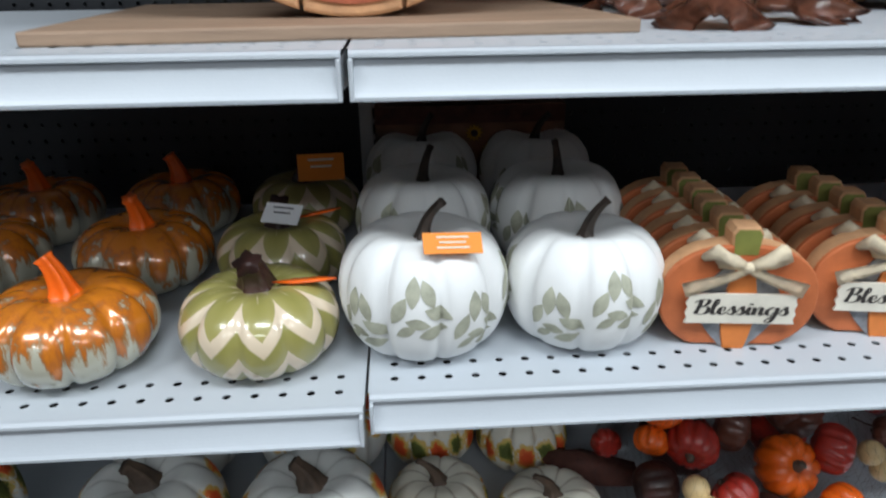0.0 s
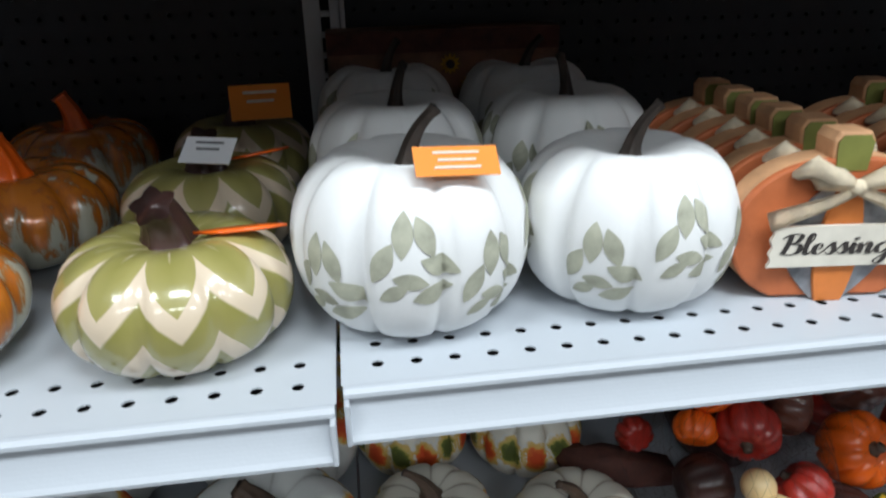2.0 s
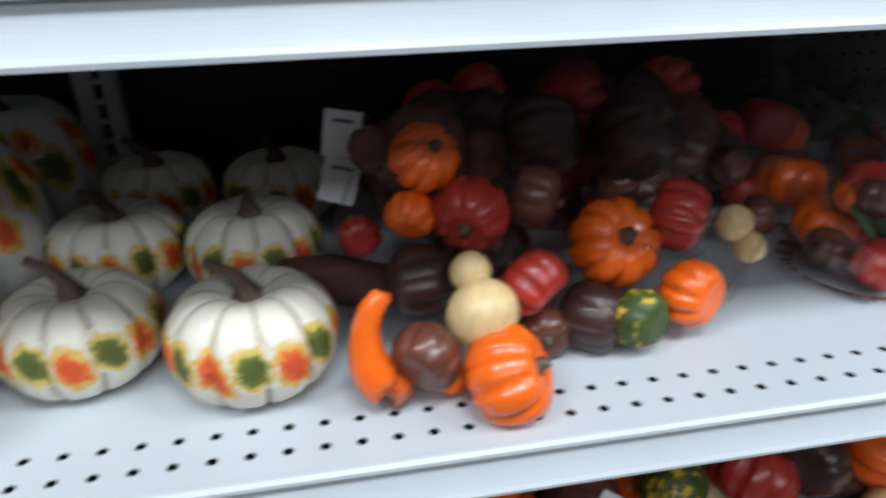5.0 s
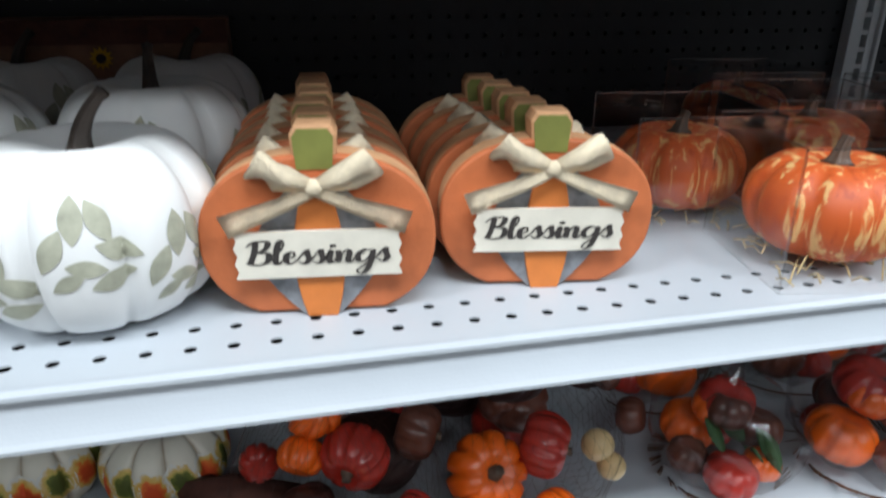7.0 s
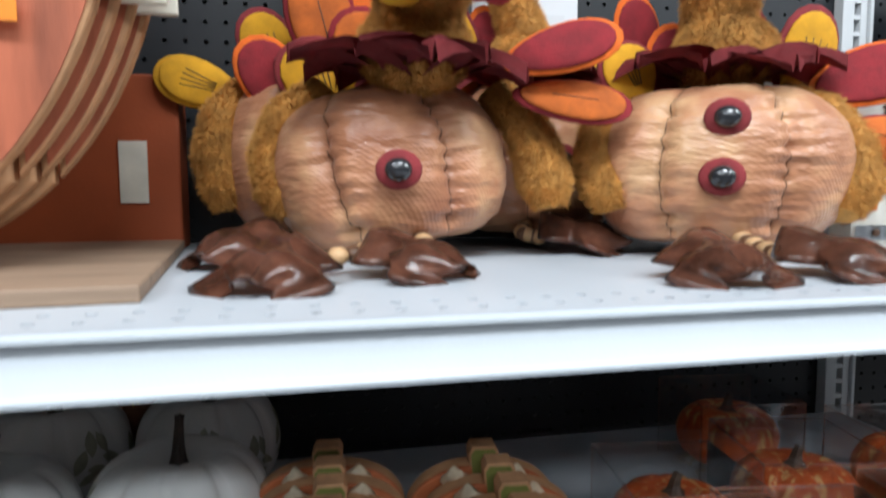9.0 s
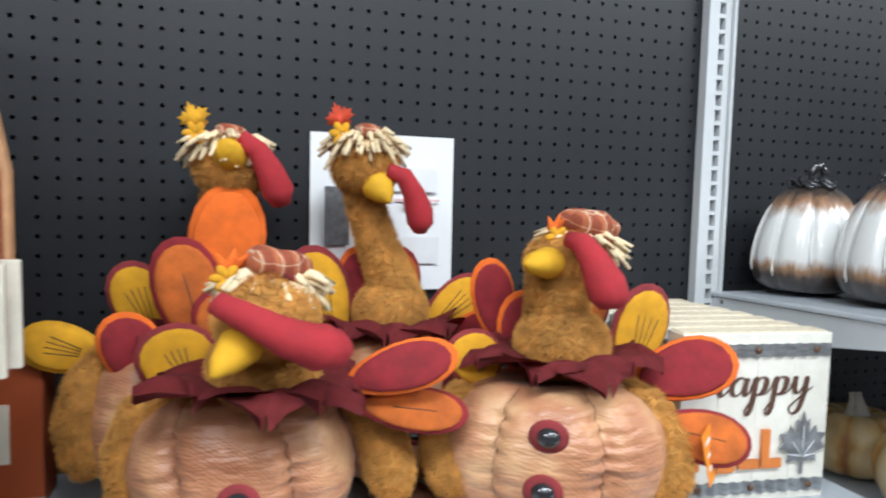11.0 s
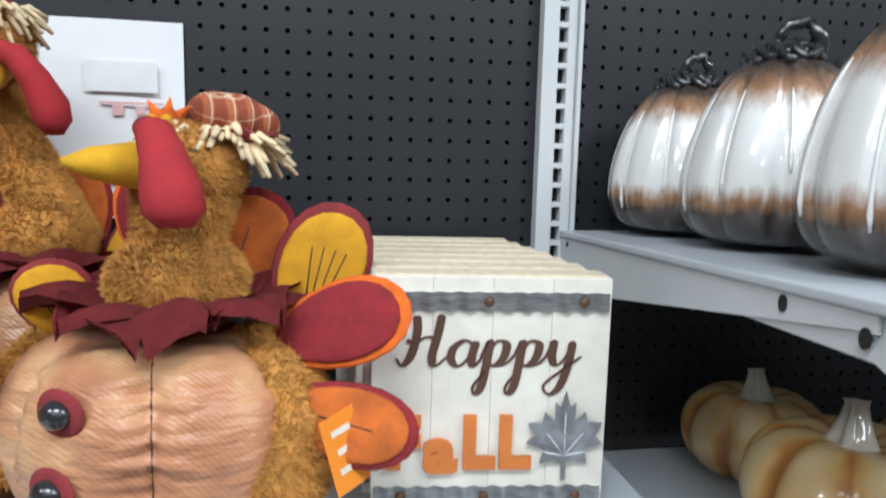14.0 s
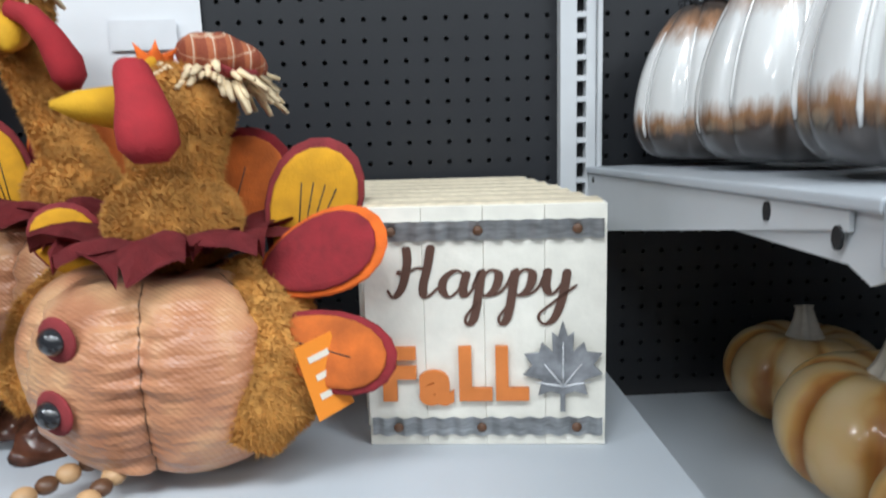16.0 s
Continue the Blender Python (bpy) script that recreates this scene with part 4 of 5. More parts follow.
ring = []
for k in range(7):
    b = -1.57 + k * TAU / 7
    ring += [(b, 0.49, 0.33, O), (b + 0.45, 0.46, 0.31, Gn)]
small = printed_pumpkin("small_pumpkin", "small ivory pumpkin with a band of printed autumn leaves", "small leaf pumpkins", 0.0645, 0.086, 10, 0.12, 0.66, "ivory",
                        (0.044, 0.0085, 0.0030, (-0.026, 0.004)), ring)
place(small, [(0.070, 0.697, 10, 0.96), (0.205, 0.662, 30, 1.0), (0.066, 0.845, 60, 1), (0.196, 0.825, 100, 1), (0.075, 1.0, 20, 1), (0.215, 0.985, 80, 1)], Z_LOW)

# ---- lower shelf: net bags of decorative gourds ----


def gourd(parent, kind, x, y, z, r, tip):
    """One gourd of a bag: ribbed, smooth or crook-necked, lying at its own tilt."""
    rg = random.Random(int(x * 1000) + int(z * 1000))
    m = pose(x, y, z, tip[0], tip[1], rg.uniform(0, 360))
    col = M["g_" + kind]
    if kind == "cream":
        bm = bmesh.new()
        ball(bm, (0, 0, 0), r, 18, 12, 0, (1, 1, 0.94))
        g = part("gourd", bm, col, parent, "smooth cream gourd", mx=m)
    else:
        H = r * (1.55 if kind != "dark" else 1.9)
        bm = pumpkin_bm(r, H, 9, 0.2 if kind in ("orange", "red") else 0.1, 14, 6, rough=0.0012)
        bm.transform(Matrix.Translation((0, 0, -H / 2)))
        g = part("gourd", bm, col, parent, kind + " ribbed gourd" if kind != "green" else "green and yellow gourd", mx=m)
        part("stem", stem_bm(r * 0.3, r * 0.16, r * 0.12, (r * 0.05, 0), 6, 3), M["stem_brown"], g, mx=m @ pose(0, 0, H * 0.34))
    return g


def net_over(parent, c, rad, seed):
    """The brown net of a bag: thin strands over its outer gourds, gathered at one end."""
    r = random.Random(seed)
    bm = bmesh.new()
    for i in range(46):
        a = TAU * i / 46
        for tw in (-1, 1):
            pts = []
            for k in range(10):
                th = math.pi * (0.06 + 0.86 * k / 9)
                aa = a + tw * k * 0.14
                w = 1 + 0.10 * noise.noise(Vector((math.cos(aa) * 2, math.sin(aa) * 2, th * 2 + seed)))
                z = max(c[2] + rad[2] * math.cos(th) * w, Z_LOW + 0.002)
                pts.append((c[0] + rad[0] * math.sin(th) * math.cos(aa) * w, c[1] + rad[1] * math.sin(th) * math.sin(aa) * w, z))
            tube(bm, pts, [0.00012] * 10, 3, cap=False)
    part("net", bm, M["net"], parent, "fine brown net")


def bag(rows, label):
    b = thing("gourd_bag", label, "gourds", "bags of gourds")
    b.location = (0, 0, 0)
    for kind, x, y, z, r in rows:
        rt = random.Random(int(x * 7000 + z * 900))
        gourd(b, kind, x, y, max(z, Z_LOW + r * 0.8), r, (rt.uniform(40, 110), rt.uniform(-40, 40)))
    xs = [r0[1] for r0 in rows]
    rf = random.Random(len(rows))
    for i in range(14):
        gourd(b, ("dark", "brown", "dark", "red")[i % 4], rf.uniform(min(xs) + 0.03, max(xs) - 0.03), rf.uniform(0.76, 0.96), Z_LOW + 0.035 + 0.055 * (i // 5), rf.uniform(0.034, 0.046), (rf.uniform(40, 110), rf.uniform(-40, 40)))
    return b


bag1 = bag([("orange", 0.390, 0.585, 0.663, 0.037),
    ("cream", 0.377, 0.620, 0.707, 0.028),
    ("cream", 0.373, 0.645, 0.729, 0.017),
    ("red", 0.423, 0.650, 0.712, 0.029),
    ("brown", 0.332, 0.605, 0.686, 0.027),
    ("dark", 0.340, 0.680, 0.708, 0.029),
    ("red", 0.383, 0.690, 0.757, 0.032),
    ("orange", 0.351, 0.715, 0.800, 0.029),
    ("orange", 0.337, 0.705, 0.756, 0.022),
    ("brown", 0.311, 0.760, 0.795, 0.021),
    ("brown", 0.410, 0.770, 0.779, 0.026),
    ("dark", 0.465, 0.780, 0.788, 0.041),
    ("brown", 0.447, 0.720, 0.754, 0.028),
    ("red", 0.295, 0.750, 0.719, 0.020),
    ("orange", 0.347, 0.615, 0.650, 0.018),
    ("brown", 0.434, 0.645, 0.666, 0.022),
    ("red", 0.430, 0.860, 0.814, 0.030)],
           "net bag of orange, red, cream and brown decorative gourds")
ck = bmesh.new()
tube(ck, [(0.318, 0.600, 0.664), (0.308, 0.600, 0.663), (0.299, 0.602, 0.667), (0.293, 0.603, 0.676), (0.289, 0.605, 0.688), (0.288, 0.606, 0.702), (0.290, 0.607, 0.715), (0.294, 0.608, 0.727), (0.301, 0.609, 0.735), (0.307, 0.610, 0.734)],
     [0.006, 0.0135, 0.0165, 0.0165, 0.0145, 0.0118, 0.010, 0.0092, 0.0082, 0.004], 16, ridge=0.05)
part("crook_gourd", ck, M["g_orange"], bag1, "orange crook-necked gourd")
net_over(bag1, (0.365, 0.70, 0.725), (0.098, 0.118, 0.10), 1)
bag2 = bag([("orange", 0.506, 0.685, 0.722, 0.039),
    ("red", 0.565, 0.690, 0.740, 0.032),
    ("cream", 0.626, 0.700, 0.722, 0.017),
    ("cream", 0.638, 0.690, 0.702, 0.015),
    ("orange", 0.562, 0.650, 0.686, 0.029),
    ("green", 0.511, 0.635, 0.677, 0.025),
    ("dark", 0.478, 0.650, 0.673, 0.029),
    ("red", 0.628, 0.860, 0.802, 0.038),
    ("brown", 0.628, 0.820, 0.767, 0.043),
    ("red", 0.697, 0.850, 0.757, 0.024),
    ("brown", 0.546, 0.770, 0.738, 0.025),
    ("red", 0.569, 0.860, 0.760, 0.028),
    ("brown", 0.677, 0.800, 0.740, 0.022),
    ("brown", 0.706, 0.780, 0.689, 0.022)],
           "net bag of orange, red and cream decorative gourds with one green")
net_over(bag2, (0.565, 0.75, 0.725), (0.10, 0.125, 0.098), 2)
bk = thing("cloth_ribbon", "dark red mesh ribbon end lying beside the gourd bag", "ribbon")
bk.location = (0.235, 0.79, Z_LOW - 0.012)
rb = bmesh.new()
tube(rb, [(-0.02, -0.015, 0.062), (0.0, -0.03, 0.060), (0.025, -0.04, 0.056), (0.06, -0.045, 0.05), (0.10, -0.05, 0.045)], [0.006, 0.020, 0.024, 0.021, 0.016], 14, ridge=0.16)
part("ribbon_fold", rb, M["tan_bark"], bk, mx=Matrix.Diagonal((1, 1, 0.85, 1)))
for i, (x, y, z, a, b) in enumerate(((0.289, 0.80, 0.799, -12, 8), (0.283, 0.80, 0.755, -12, 14))):
    tg = thing("price_tag", "white paper price tag hanging from the gourd bag", "tag", "bag tags")
    tg.location = (x, y, z)
    swing_tag(tg, (0, 0, 0), 0.034, 0.042, M["tag_white"], (a, b, -10), 1)

# ---- lower shelf: wrapped table pieces ----


def wrapped_piece(seed):
    s = thing("wrapped_centerpiece", "small orange pumpkins and green leaves wrapped in clear film", "decoration", "wrapped pumpkin pieces")
    r = random.Random(seed)
    for i in range(9):
        a = TAU * i / 6 + r.uniform(-0.2, 0.2)
        R = r.uniform(0.02, 0.032)
        rad = 0.045 if 0 < i < 7 else 0.02 * (i > 0)
        part("mini_pumpkin", pumpkin_bm(R, R * 1.5, 8, 0.15, 12, 6), M["g_red"] if i % 3 == 1 else M["g_orange"] if i % 3 else M["g_brown"], s, "glossy mini pumpkin",
             mx=pose(rad * math.cos(a), rad * math.sin(a), 0.012 + (0.05 if i == 0 or i > 6 else r.uniform(0, 0.012)), r.uniform(-20, 20), r.uniform(-20, 20), 0))
    for i in range(6):
        lb = bmesh.new()
        extrude_outline(lb, [(x * 0.02, z * 0.026) for x, z in leaf_outline(6)], 0.0015)
        part("cloth_leaf", lb, M["leaf_green"], s, "green cloth leaf", mx=pose(r.uniform(-0.05, 0.05), r.uniform(-0.06, 0.0), r.uniform(0.03, 0.07), r.uniform(-60, 0), r.uniform(-60, 60), r.uniform(0, 180)))
    nb = bmesh.new()
    for i in range(60):
        a = r.uniform(0, TAU)
        tube(nb, [(0.06 * math.cos(a), 0.06 * math.sin(a), 0.003), (0.075 * math.cos(a + 0.3), 0.075 * math.sin(a + 0.3), 0.012)], [0.0011, 0.0007], 4)
    part("raffia_nest", nb, M["bead_dark"], s, "brown twig nest")
    fm = bmesh.new()
    ball(fm, (0, 0, 0.06), 0.08, 18, 12, 0, (1.02, 1.02, 0.78))
    for v in fm.verts:
        v.co += Vector((0, 0, 0.06)) * 0 + (v.co - Vector((0, 0, 0.06))).normalized() * 0.012 * noise.noise(v.co * 45)
        v.co.z = max(v.co.z, 0.001)
    tube(fm, [(0, 0, 0.118), (0.004, 0, 0.135), (0.0, 0.004, 0.165)], [0.012, 0.005, 0.026], 9)
    w = part("clear_wrap", fm, M["film"], s, "crinkled clear film", False)
    w.visible_shadow = False
    return s


wp = wrapped_piece(3)
place(wp, [(0.785, 0.72, 0, 1), (0.96, 0.70, 70, 1.15), (0.79, 0.90, 150, 1.25), (0.99, 0.90, 220, 1.3), (1.12, 0.72, 300, 1.15), (1.13, 0.94, 20, 1.0)], Z_LOW)

# ---- base shelf ----
bp = thing("ribbed_pumpkin", "bright orange ribbed foam pumpkin", "pumpkin", "base shelf pumpkins")
part("body", pumpkin_bm(0.052, 0.10, 10, 0.14), M["streaky_orange"], bp)
part("stem", stem_bm(0.02, 0.008, 0.006), M["stem_brown"], bp, mx=pose(0, 0, 0.088))
place(bp, [(0.135, 0.67, 0, 1), (0.12, 0.80, 40, 1.1), (0.235, 0.82, 70, 1.0)], Z_BASE + 0.035)
tr = thing("display_tray", "shallow dark cardboard display tray under the pumpkins", "tray")
part("tray_body", bm_box((0.0, 0.78, Z_BASE + 0.0175), (0.62, 0.42, 0.034), 0.003), M["g_dark"], tr, "", False)
ro = thing("ribbed_pumpkin", "large pale orange ribbed pumpkin", "pumpkin", "base shelf pumpkins")
part("body", pumpkin_bm(0.112, 0.165, 10, 0.1), M["streaky_orange"], ro)
part("stem", stem_bm(0.03, 0.014, 0.01), M["stem_brown"], ro, mx=pose(0, 0, 0.142))
place(ro, [(-0.155, 0.70, 0, 1), (-0.40, 0.70, 30, 1), (-0.64, 0.70, 60, 1)], Z_BASE + 0.0345)
copy_thing(tr, pose(-0.62, 0, 0))
rd = thing("red_gourd", "red ribbed artificial gourd", "gourd", "base shelf gourds")
part("body", pumpkin_bm(0.046, 0.08, 9, 0.16, rough=0.002), M["g_red"], rd)
part("stem", stem_bm(0.016, 0.007, 0.005), M["stem_brown"], rd, mx=pose(0, 0, 0.066))
place(rd, [(0.025, 0.68, 0, 1), (0.02, 0.79, 30, 1.05), (0.07, 0.73, 90, 0.9)], Z_BASE + 0.0345)
bag3 = thing("gourd_bag", "large bag of orange, brown and dark green gourds", "gourds", "bags of gourds")
rb3 = random.Random(11)
for i in range(63):
    k = ("orange", "brown", "green", "red", "dark", "orange", "cream")[i % 7]
    lay = i // 27
    gourd(bag3, k, 0.33 + 0.085 * (i % 9) + rb3.uniform(-0.015, 0.015), 0.63 + 0.09 * ((i // 9) % 3) + 0.04 * lay + rb3.uniform(-0.015, 0.015), Z_BASE + 0.042 + 0.055 * lay, rb3.uniform(0.034, 0.046), (rb3.uniform(30, 120), rb3.uniform(-40, 40)))
tg = thing("price_tag", "white paper price tag standing in front of the gourds", "tag", "bag tags")
tg.location = (0.478, 0.575, 0.515)
swing_tag(tg, (0, 0, 0), 0.055, 0.05, M["tag_white"], (-15, 38, 0), 2)

# ---- top shelf: stacked wooden pumpkin signs ----


def plank_pumpkin():
    """A round pumpkin of upright planks on a board, with a white letter plate across it."""
    s = thing("plank_pumpkin_sign", "large orange plank pumpkin sign with white letter plate", "sign", "stacked plank pumpkins")
    R, C, V = 0.236, 0.335, 0.335
    for k in range(5):
        x0, x1 = -R + k * 2 * R / 5 + 0.002, -R + (k + 1) * 2 * R / 5 - 0.002
        pts = []
        for i in range(9):
            x = x0 + (x1 - x0) * i / 8
            pts.append((x, C - V * math.sqrt(max(1 - x * x / R / R, 0.0))))
        for i in range(9):
            x = x1 + (x0 - x1) * i / 8
            pts.append((x, C + 0.95 * V * math.sqrt(max(1 - x * x / R / R, 0.0))))
        clean = [p for i, p in enumerate(pts) if i == 0 or (abs(p[0] - pts[i - 1][0]) + abs(p[1] - pts[i - 1][1])) > 1e-5]
        pl = part("plank", extrude_outline(bmesh.new(), clean, 0.016, 0, None, 0.0035), M["wood_edge"], s, "orange painted plank with worn cream edge", False)
        cx, cz = sum(p[0] for p in clean) / len(clean), C
        inner = [(cx + (x - cx) * 0.87, cz + (z - cz) * 0.965) for x, z in clean]
        part("painted_face", extrude_outline(bmesh.new(), inner, 0.003), M["plank_stain"], pl, "orange stain", False, pose(0, -0.0022, 0))
    pl = part("letter_plate", bm_box((0.0, -0.008, 0.253), (0.486, 0.009, 0.096), 0.0015), M["plate"], s, "whitewashed letter plate", False)
    le = bmesh.new()
    for x0, x1, z0, z1 in ((-0.020, -0.006, -0.034, 0.034), (-0.006, 0.026, 0.025, 0.034), (-0.006, 0.010, -0.0045, 0.0045), (-0.006, 0.026, -0.034, -0.025),
                           (0.018, 0.026, 0.011, 0.025), (0.010, 0.0155, -0.011, 0.011), (0.018, 0.026, -0.025, -0.011), (-0.027, -0.020, 0.028, 0.034), (-0.027, -0.020, -0.034, -0.028)):
        box(le, ((x0 + x1) / 2, 0, (z0 + z1) / 2), (x1 - x0, 0.0012, z1 - z0))
    part("lettering", le, M["green_paint"], pl, "olive green letter", False, pose(0.180, -0.0131, 0.253))
    return s


ps = plank_pumpkin()
for i, (dx, y) in enumerate(((0.0, 0.69), (0.004, 0.725), (0.008, 0.76), (0.011, 0.795))):
    m = pose(dx, y, Z_TOP + 0.0125, 0, 0, 3)
    if i == 0:
        ps.matrix_basis = m
    else:
        copy_thing(ps, m)
wb = thing("wooden_board", "weathered brown wooden board lying under plank pumpkins", "board")
wb.matrix_basis = pose(-0.003, 0.607, Z_TOP, 0, 0, 4)
for k in range(3):
    part("board_plank", bm_box((0, 0.068 + 0.131 * k, 0.006), (0.505, 0.128, 0.012), 0.002), M["board"], wb, "", False)
ob = thing("orange_sign_box", "orange box sign with a white panel standing behind", "sign")
ob.location = (0.086, 1.04, Z_TOP)
part("box_body", bm_box((0, 0, 0.1), (0.27, 0.06, 0.2), 0.003), M["orange_card"], ob, "", False)
part("white_panel", bm_box((0.085, -0.031, 0.09), (0.03, 0.003, 0.07)), M["plate"], ob, "white panel", False)
tg = thing("price_tag", "orange price tag stuck on the plank pumpkin below its plate", "tag")
tg.location = (0.138, 0.687, Z_TOP + 0.195)
swing_tag(tg, (0, 0, 0), 0.06, 0.022, M["tag_orange"], (0, 0, 0), 2)

# ---- plush turkeys: each one mesh ----
TURKEY = ["satin", "fur", "maroon", "orange_felt", "yellow_felt", "red_felt", "beak", "straw", "plaid", "button", "bead", "bead_dark", "foot", "brown_body", "ink", "tag_orange", "wine_felt", "rust_felt", "leaf_red"]
SLOT = {k: i for i, k in enumerate(TURKEY)}


def maple(k=1.0):
    a = [(0, 1.0), (0.10, 0.72), (0.22, 0.80), (0.20, 0.45), (0.42, 0.62), (0.48, 0.45), (0.78, 0.42), (0.62, 0.22), (0.80, 0.05), (0.42, -0.05), (0.50, -0.32), (0.24, -0.25), (0.05, -0.30), (0.05, -0.62)]
    return [(x * k, z * k) for x, z in a] + [(-x * k, z * k) for x, z in reversed(a[1:])]


def merge(bm, other, mi, mx=None):
    """Adds another bmesh's faces under one material."""
    if mx is not None:
        other.transform(mx)
    for f in other.faces:
        f.material_index = mi
    me = bpy.data.meshes.new("tmp")
    other.to_mesh(me)
    other.free()
    bm.from_mesh(me)
    bpy.data.meshes.remove(me)


def feather(bm, c, up, face, length, width, outer, inner, bend=0.0):
    """A padded felt feather: outer oval, smaller inner oval, stitched rays."""
    z = Vector(up).normalized()
    y = -Vector(face)
    y = (y - z * y.dot(z)).normalized()
    x = y.cross(z)
    m = Matrix.Translation(c) @ Matrix((x, y, z)).transposed().to_4x4()
    for k, off, th, mi in ((1.0, 0.0, 0.011, outer), (0.87, -0.0045, 0.010, inner)):
        o = bmesh.new()
        bmesh.ops.create_uvsphere(o, u_segments=20, v_segments=10, radius=1)
        for v in o.verts:
            taper = 1 + 0.18 * v.co.z
            v.co = Vector((v.co.x * width / 2 * k * taper, v.co.y * th / 2 + off + bend * (v.co.z * v.co.z), v.co.z * length / 2 * k))
        merge(bm, o, SLOT[mi], m)
    for a in (-0.35, -0.1, 0.15, 0.4) if inner == "yellow_felt" else (0.0,) if inner == "rust_felt" else ():
        o = bmesh.new()
        tube(o, [(math.sin(a) * length * 0.12, -0.0098 + bend * 0.05, -length * 0.18), (math.sin(a) * length * 0.27, -0.0092 + bend * 0.1, length * 0.2 * math.cos(a))], [0.0007, 0.0006], 4)
        merge(bm, o, SLOT["ink"], m)


def plush_turkey(name, label, at, front, yawtilt, buttons, chest, neck, head, beak_tip, wattle, hat, feathers, wings, legs, seed, brown=False, zs=0.86, wide=1.03):
    bm = bmesh.new()
    r = random.Random(seed)
    fd = Vector((math.sin(radians(front)), -math.cos(radians(front)), 0))
    # body: seamed stuffed pumpkin
    o = pumpkin_bm(0.117, 0.195, 6, 0.15, 66, 20, power=0.6, dip=0.1)
    for v in o.verts:
        v.co.x *= wide
        near = (1 - abs(math.sin(3 * math.atan2(v.co.y, v.co.x)))) ** 1.6
        w = 0.4 * noise.noise(v.co * 22 + Vector((seed, 0, 0))) + 2.3 * near * noise.noise(Vector((v.co.x * 14, v.co.y * 14, v.co.z * 100 + seed)))
        v.co += (v.co - Vector((0, 0, 0.1))).normalized() * 0.0052 * w
        v.co.y *= 0.88
    o.verts.ensure_lookup_table()
    seams = bmesh.new()
    for k in range(6):
        run = [o.verts[i * 120 + k * 20].co * 0.999 for i in range(7, 60)]
        tube(seams, run, [0.0012 if i % 3 else 0.0004 for i in range(len(run))], 5)
    merge(bm, o, SLOT["satin"], pose(0, 0, 0.012, *yawtilt, front))
    merge(bm, seams, SLOT["bead_dark"], pose(0, 0, 0.012, *yawtilt, front))
    for bx_, bz in buttons:
        d = fd * math.cos(radians(bx_)) + Vector((fd.y, -fd.x, 0)) * -math.sin(radians(bx_))
        p = d * (0.107 if bz < 0.12 else 0.100) + Vector((0, 0, bz))
        q = d.to_track_quat("Z", "Y").to_matrix().to_4x4()
        for rad, th, out, mi in ((0.021, 0.004, -0.002, "maroon"), (0.0125, 0.009, 0.002, "button")):
            o = bmesh.new()
            bmesh.ops.create_uvsphere(o, u_segments=18, v_segments=8, radius=1)
            merge(bm, o, SLOT[mi], Matrix.Translation(p + d * out) @ q @ Matrix.Diagonal((rad, rad, th, 1)))
    if brown:
        o = bmesh.new()
        ball(o, (0, 0.02, 0.075), 0.1, 20, 12, 0, (1.1, 0.9, 0.72))
        merge(bm, o, SLOT["brown_body"])
    # fur: chest, neck, head, wings
    fur = bmesh.new()
    ball(fur, chest[:3], chest[3], 18, 12, 0, (1.05, 1, 0.95))
    tube(fur, [p[:3] for p in neck], [p[3] for p in neck], 16)
    ball(fur, head[:3], head[3], 18, 12, 0, (1, 1, 0.95))
    for pts in wings:
        tube(fur, [p[:3] for p in pts], [p[3] for p in pts], 14)
    bmesh.ops.recalc_face_normals(fur, faces=fur.faces[:])
    tri = []
    for f in fur.faces:
        n = f.calc_area() / 0.0000032
        n = int(n) + (r.random() < n - int(n))
        vs = [v.co for v in f.verts]
        if len(vs) > 4:
            continue
        for _ in range(n):
            a, c = r.random(), r.random()
            p = vs[0].lerp(vs[1], a).lerp((vs[3] if len(vs) == 4 else vs[2]).lerp(vs[2], a), c)
            tri.append((p, (f.normal + Vector((r.uniform(-0.8, 0.8), r.uniform(-0.8, 0.8), r.uniform(-1.0, 0.3)))).normalized(), r.uniform(0.004, 0.0085)))
    for p, d, L in tri:
        s = d.orthogonal().normalized() * 0.00065
        fur.faces.new([fur.verts.new(q) for q in (p - s, p + s, p + d * L)])
    merge(bm, fur, SLOT["fur"])
    # maroon felt collar of pointed petals
    base = Vector(chest[:3]) + Vector((0, 0, -0.035))
    for i in range(11):
        a = TAU * i / 11 + r.uniform(-0.15, 0.15)
        o = bmesh.new()
        W, L = r.uniform(0.034, 0.046), r.uniform(0.074, 0.108)
        ph, tip = r.uniform(0, 6), r.uniform(-0.012, 0.014)
        grid = []
        for k in range(7):
            s = k / 6
            w = W * (0.75 + 0.5 * math.sin(math.pi * min(1, s * 1.15))) * (1 if s < 0.7 else (1 - s) / 0.3 * 0.85 + 0.15)
            grid.append([o.verts.new((0.02 + L * s, w * t, 0.034 * math.sin(2.1 * s) - 0.020 * s * s + 0.011 * math.sin(4 * t + ph) * s + tip * s * s)) for t in (-1, -0.7, -0.35, 0, 0.35, 0.7, 1)])
        for g0, g1 in zip(grid, grid[1:]):
            for j in range(6):
                o.faces.new((g0[j], g0[j + 1], g1[j + 1], g1[j]))
        bmesh.ops.solidify(o, geom=o.faces[:], thickness=0.003)
        merge(bm, o, SLOT["maroon"], Matrix.Translation(base) @ pose(0, 0, 0, 0, 0, math.degrees(a)))
    # beak, wattle
    h = Vector(head[:3])
    bt = Vector(beak_tip)
    d = (bt - h).normalized()
    o = bmesh.new()
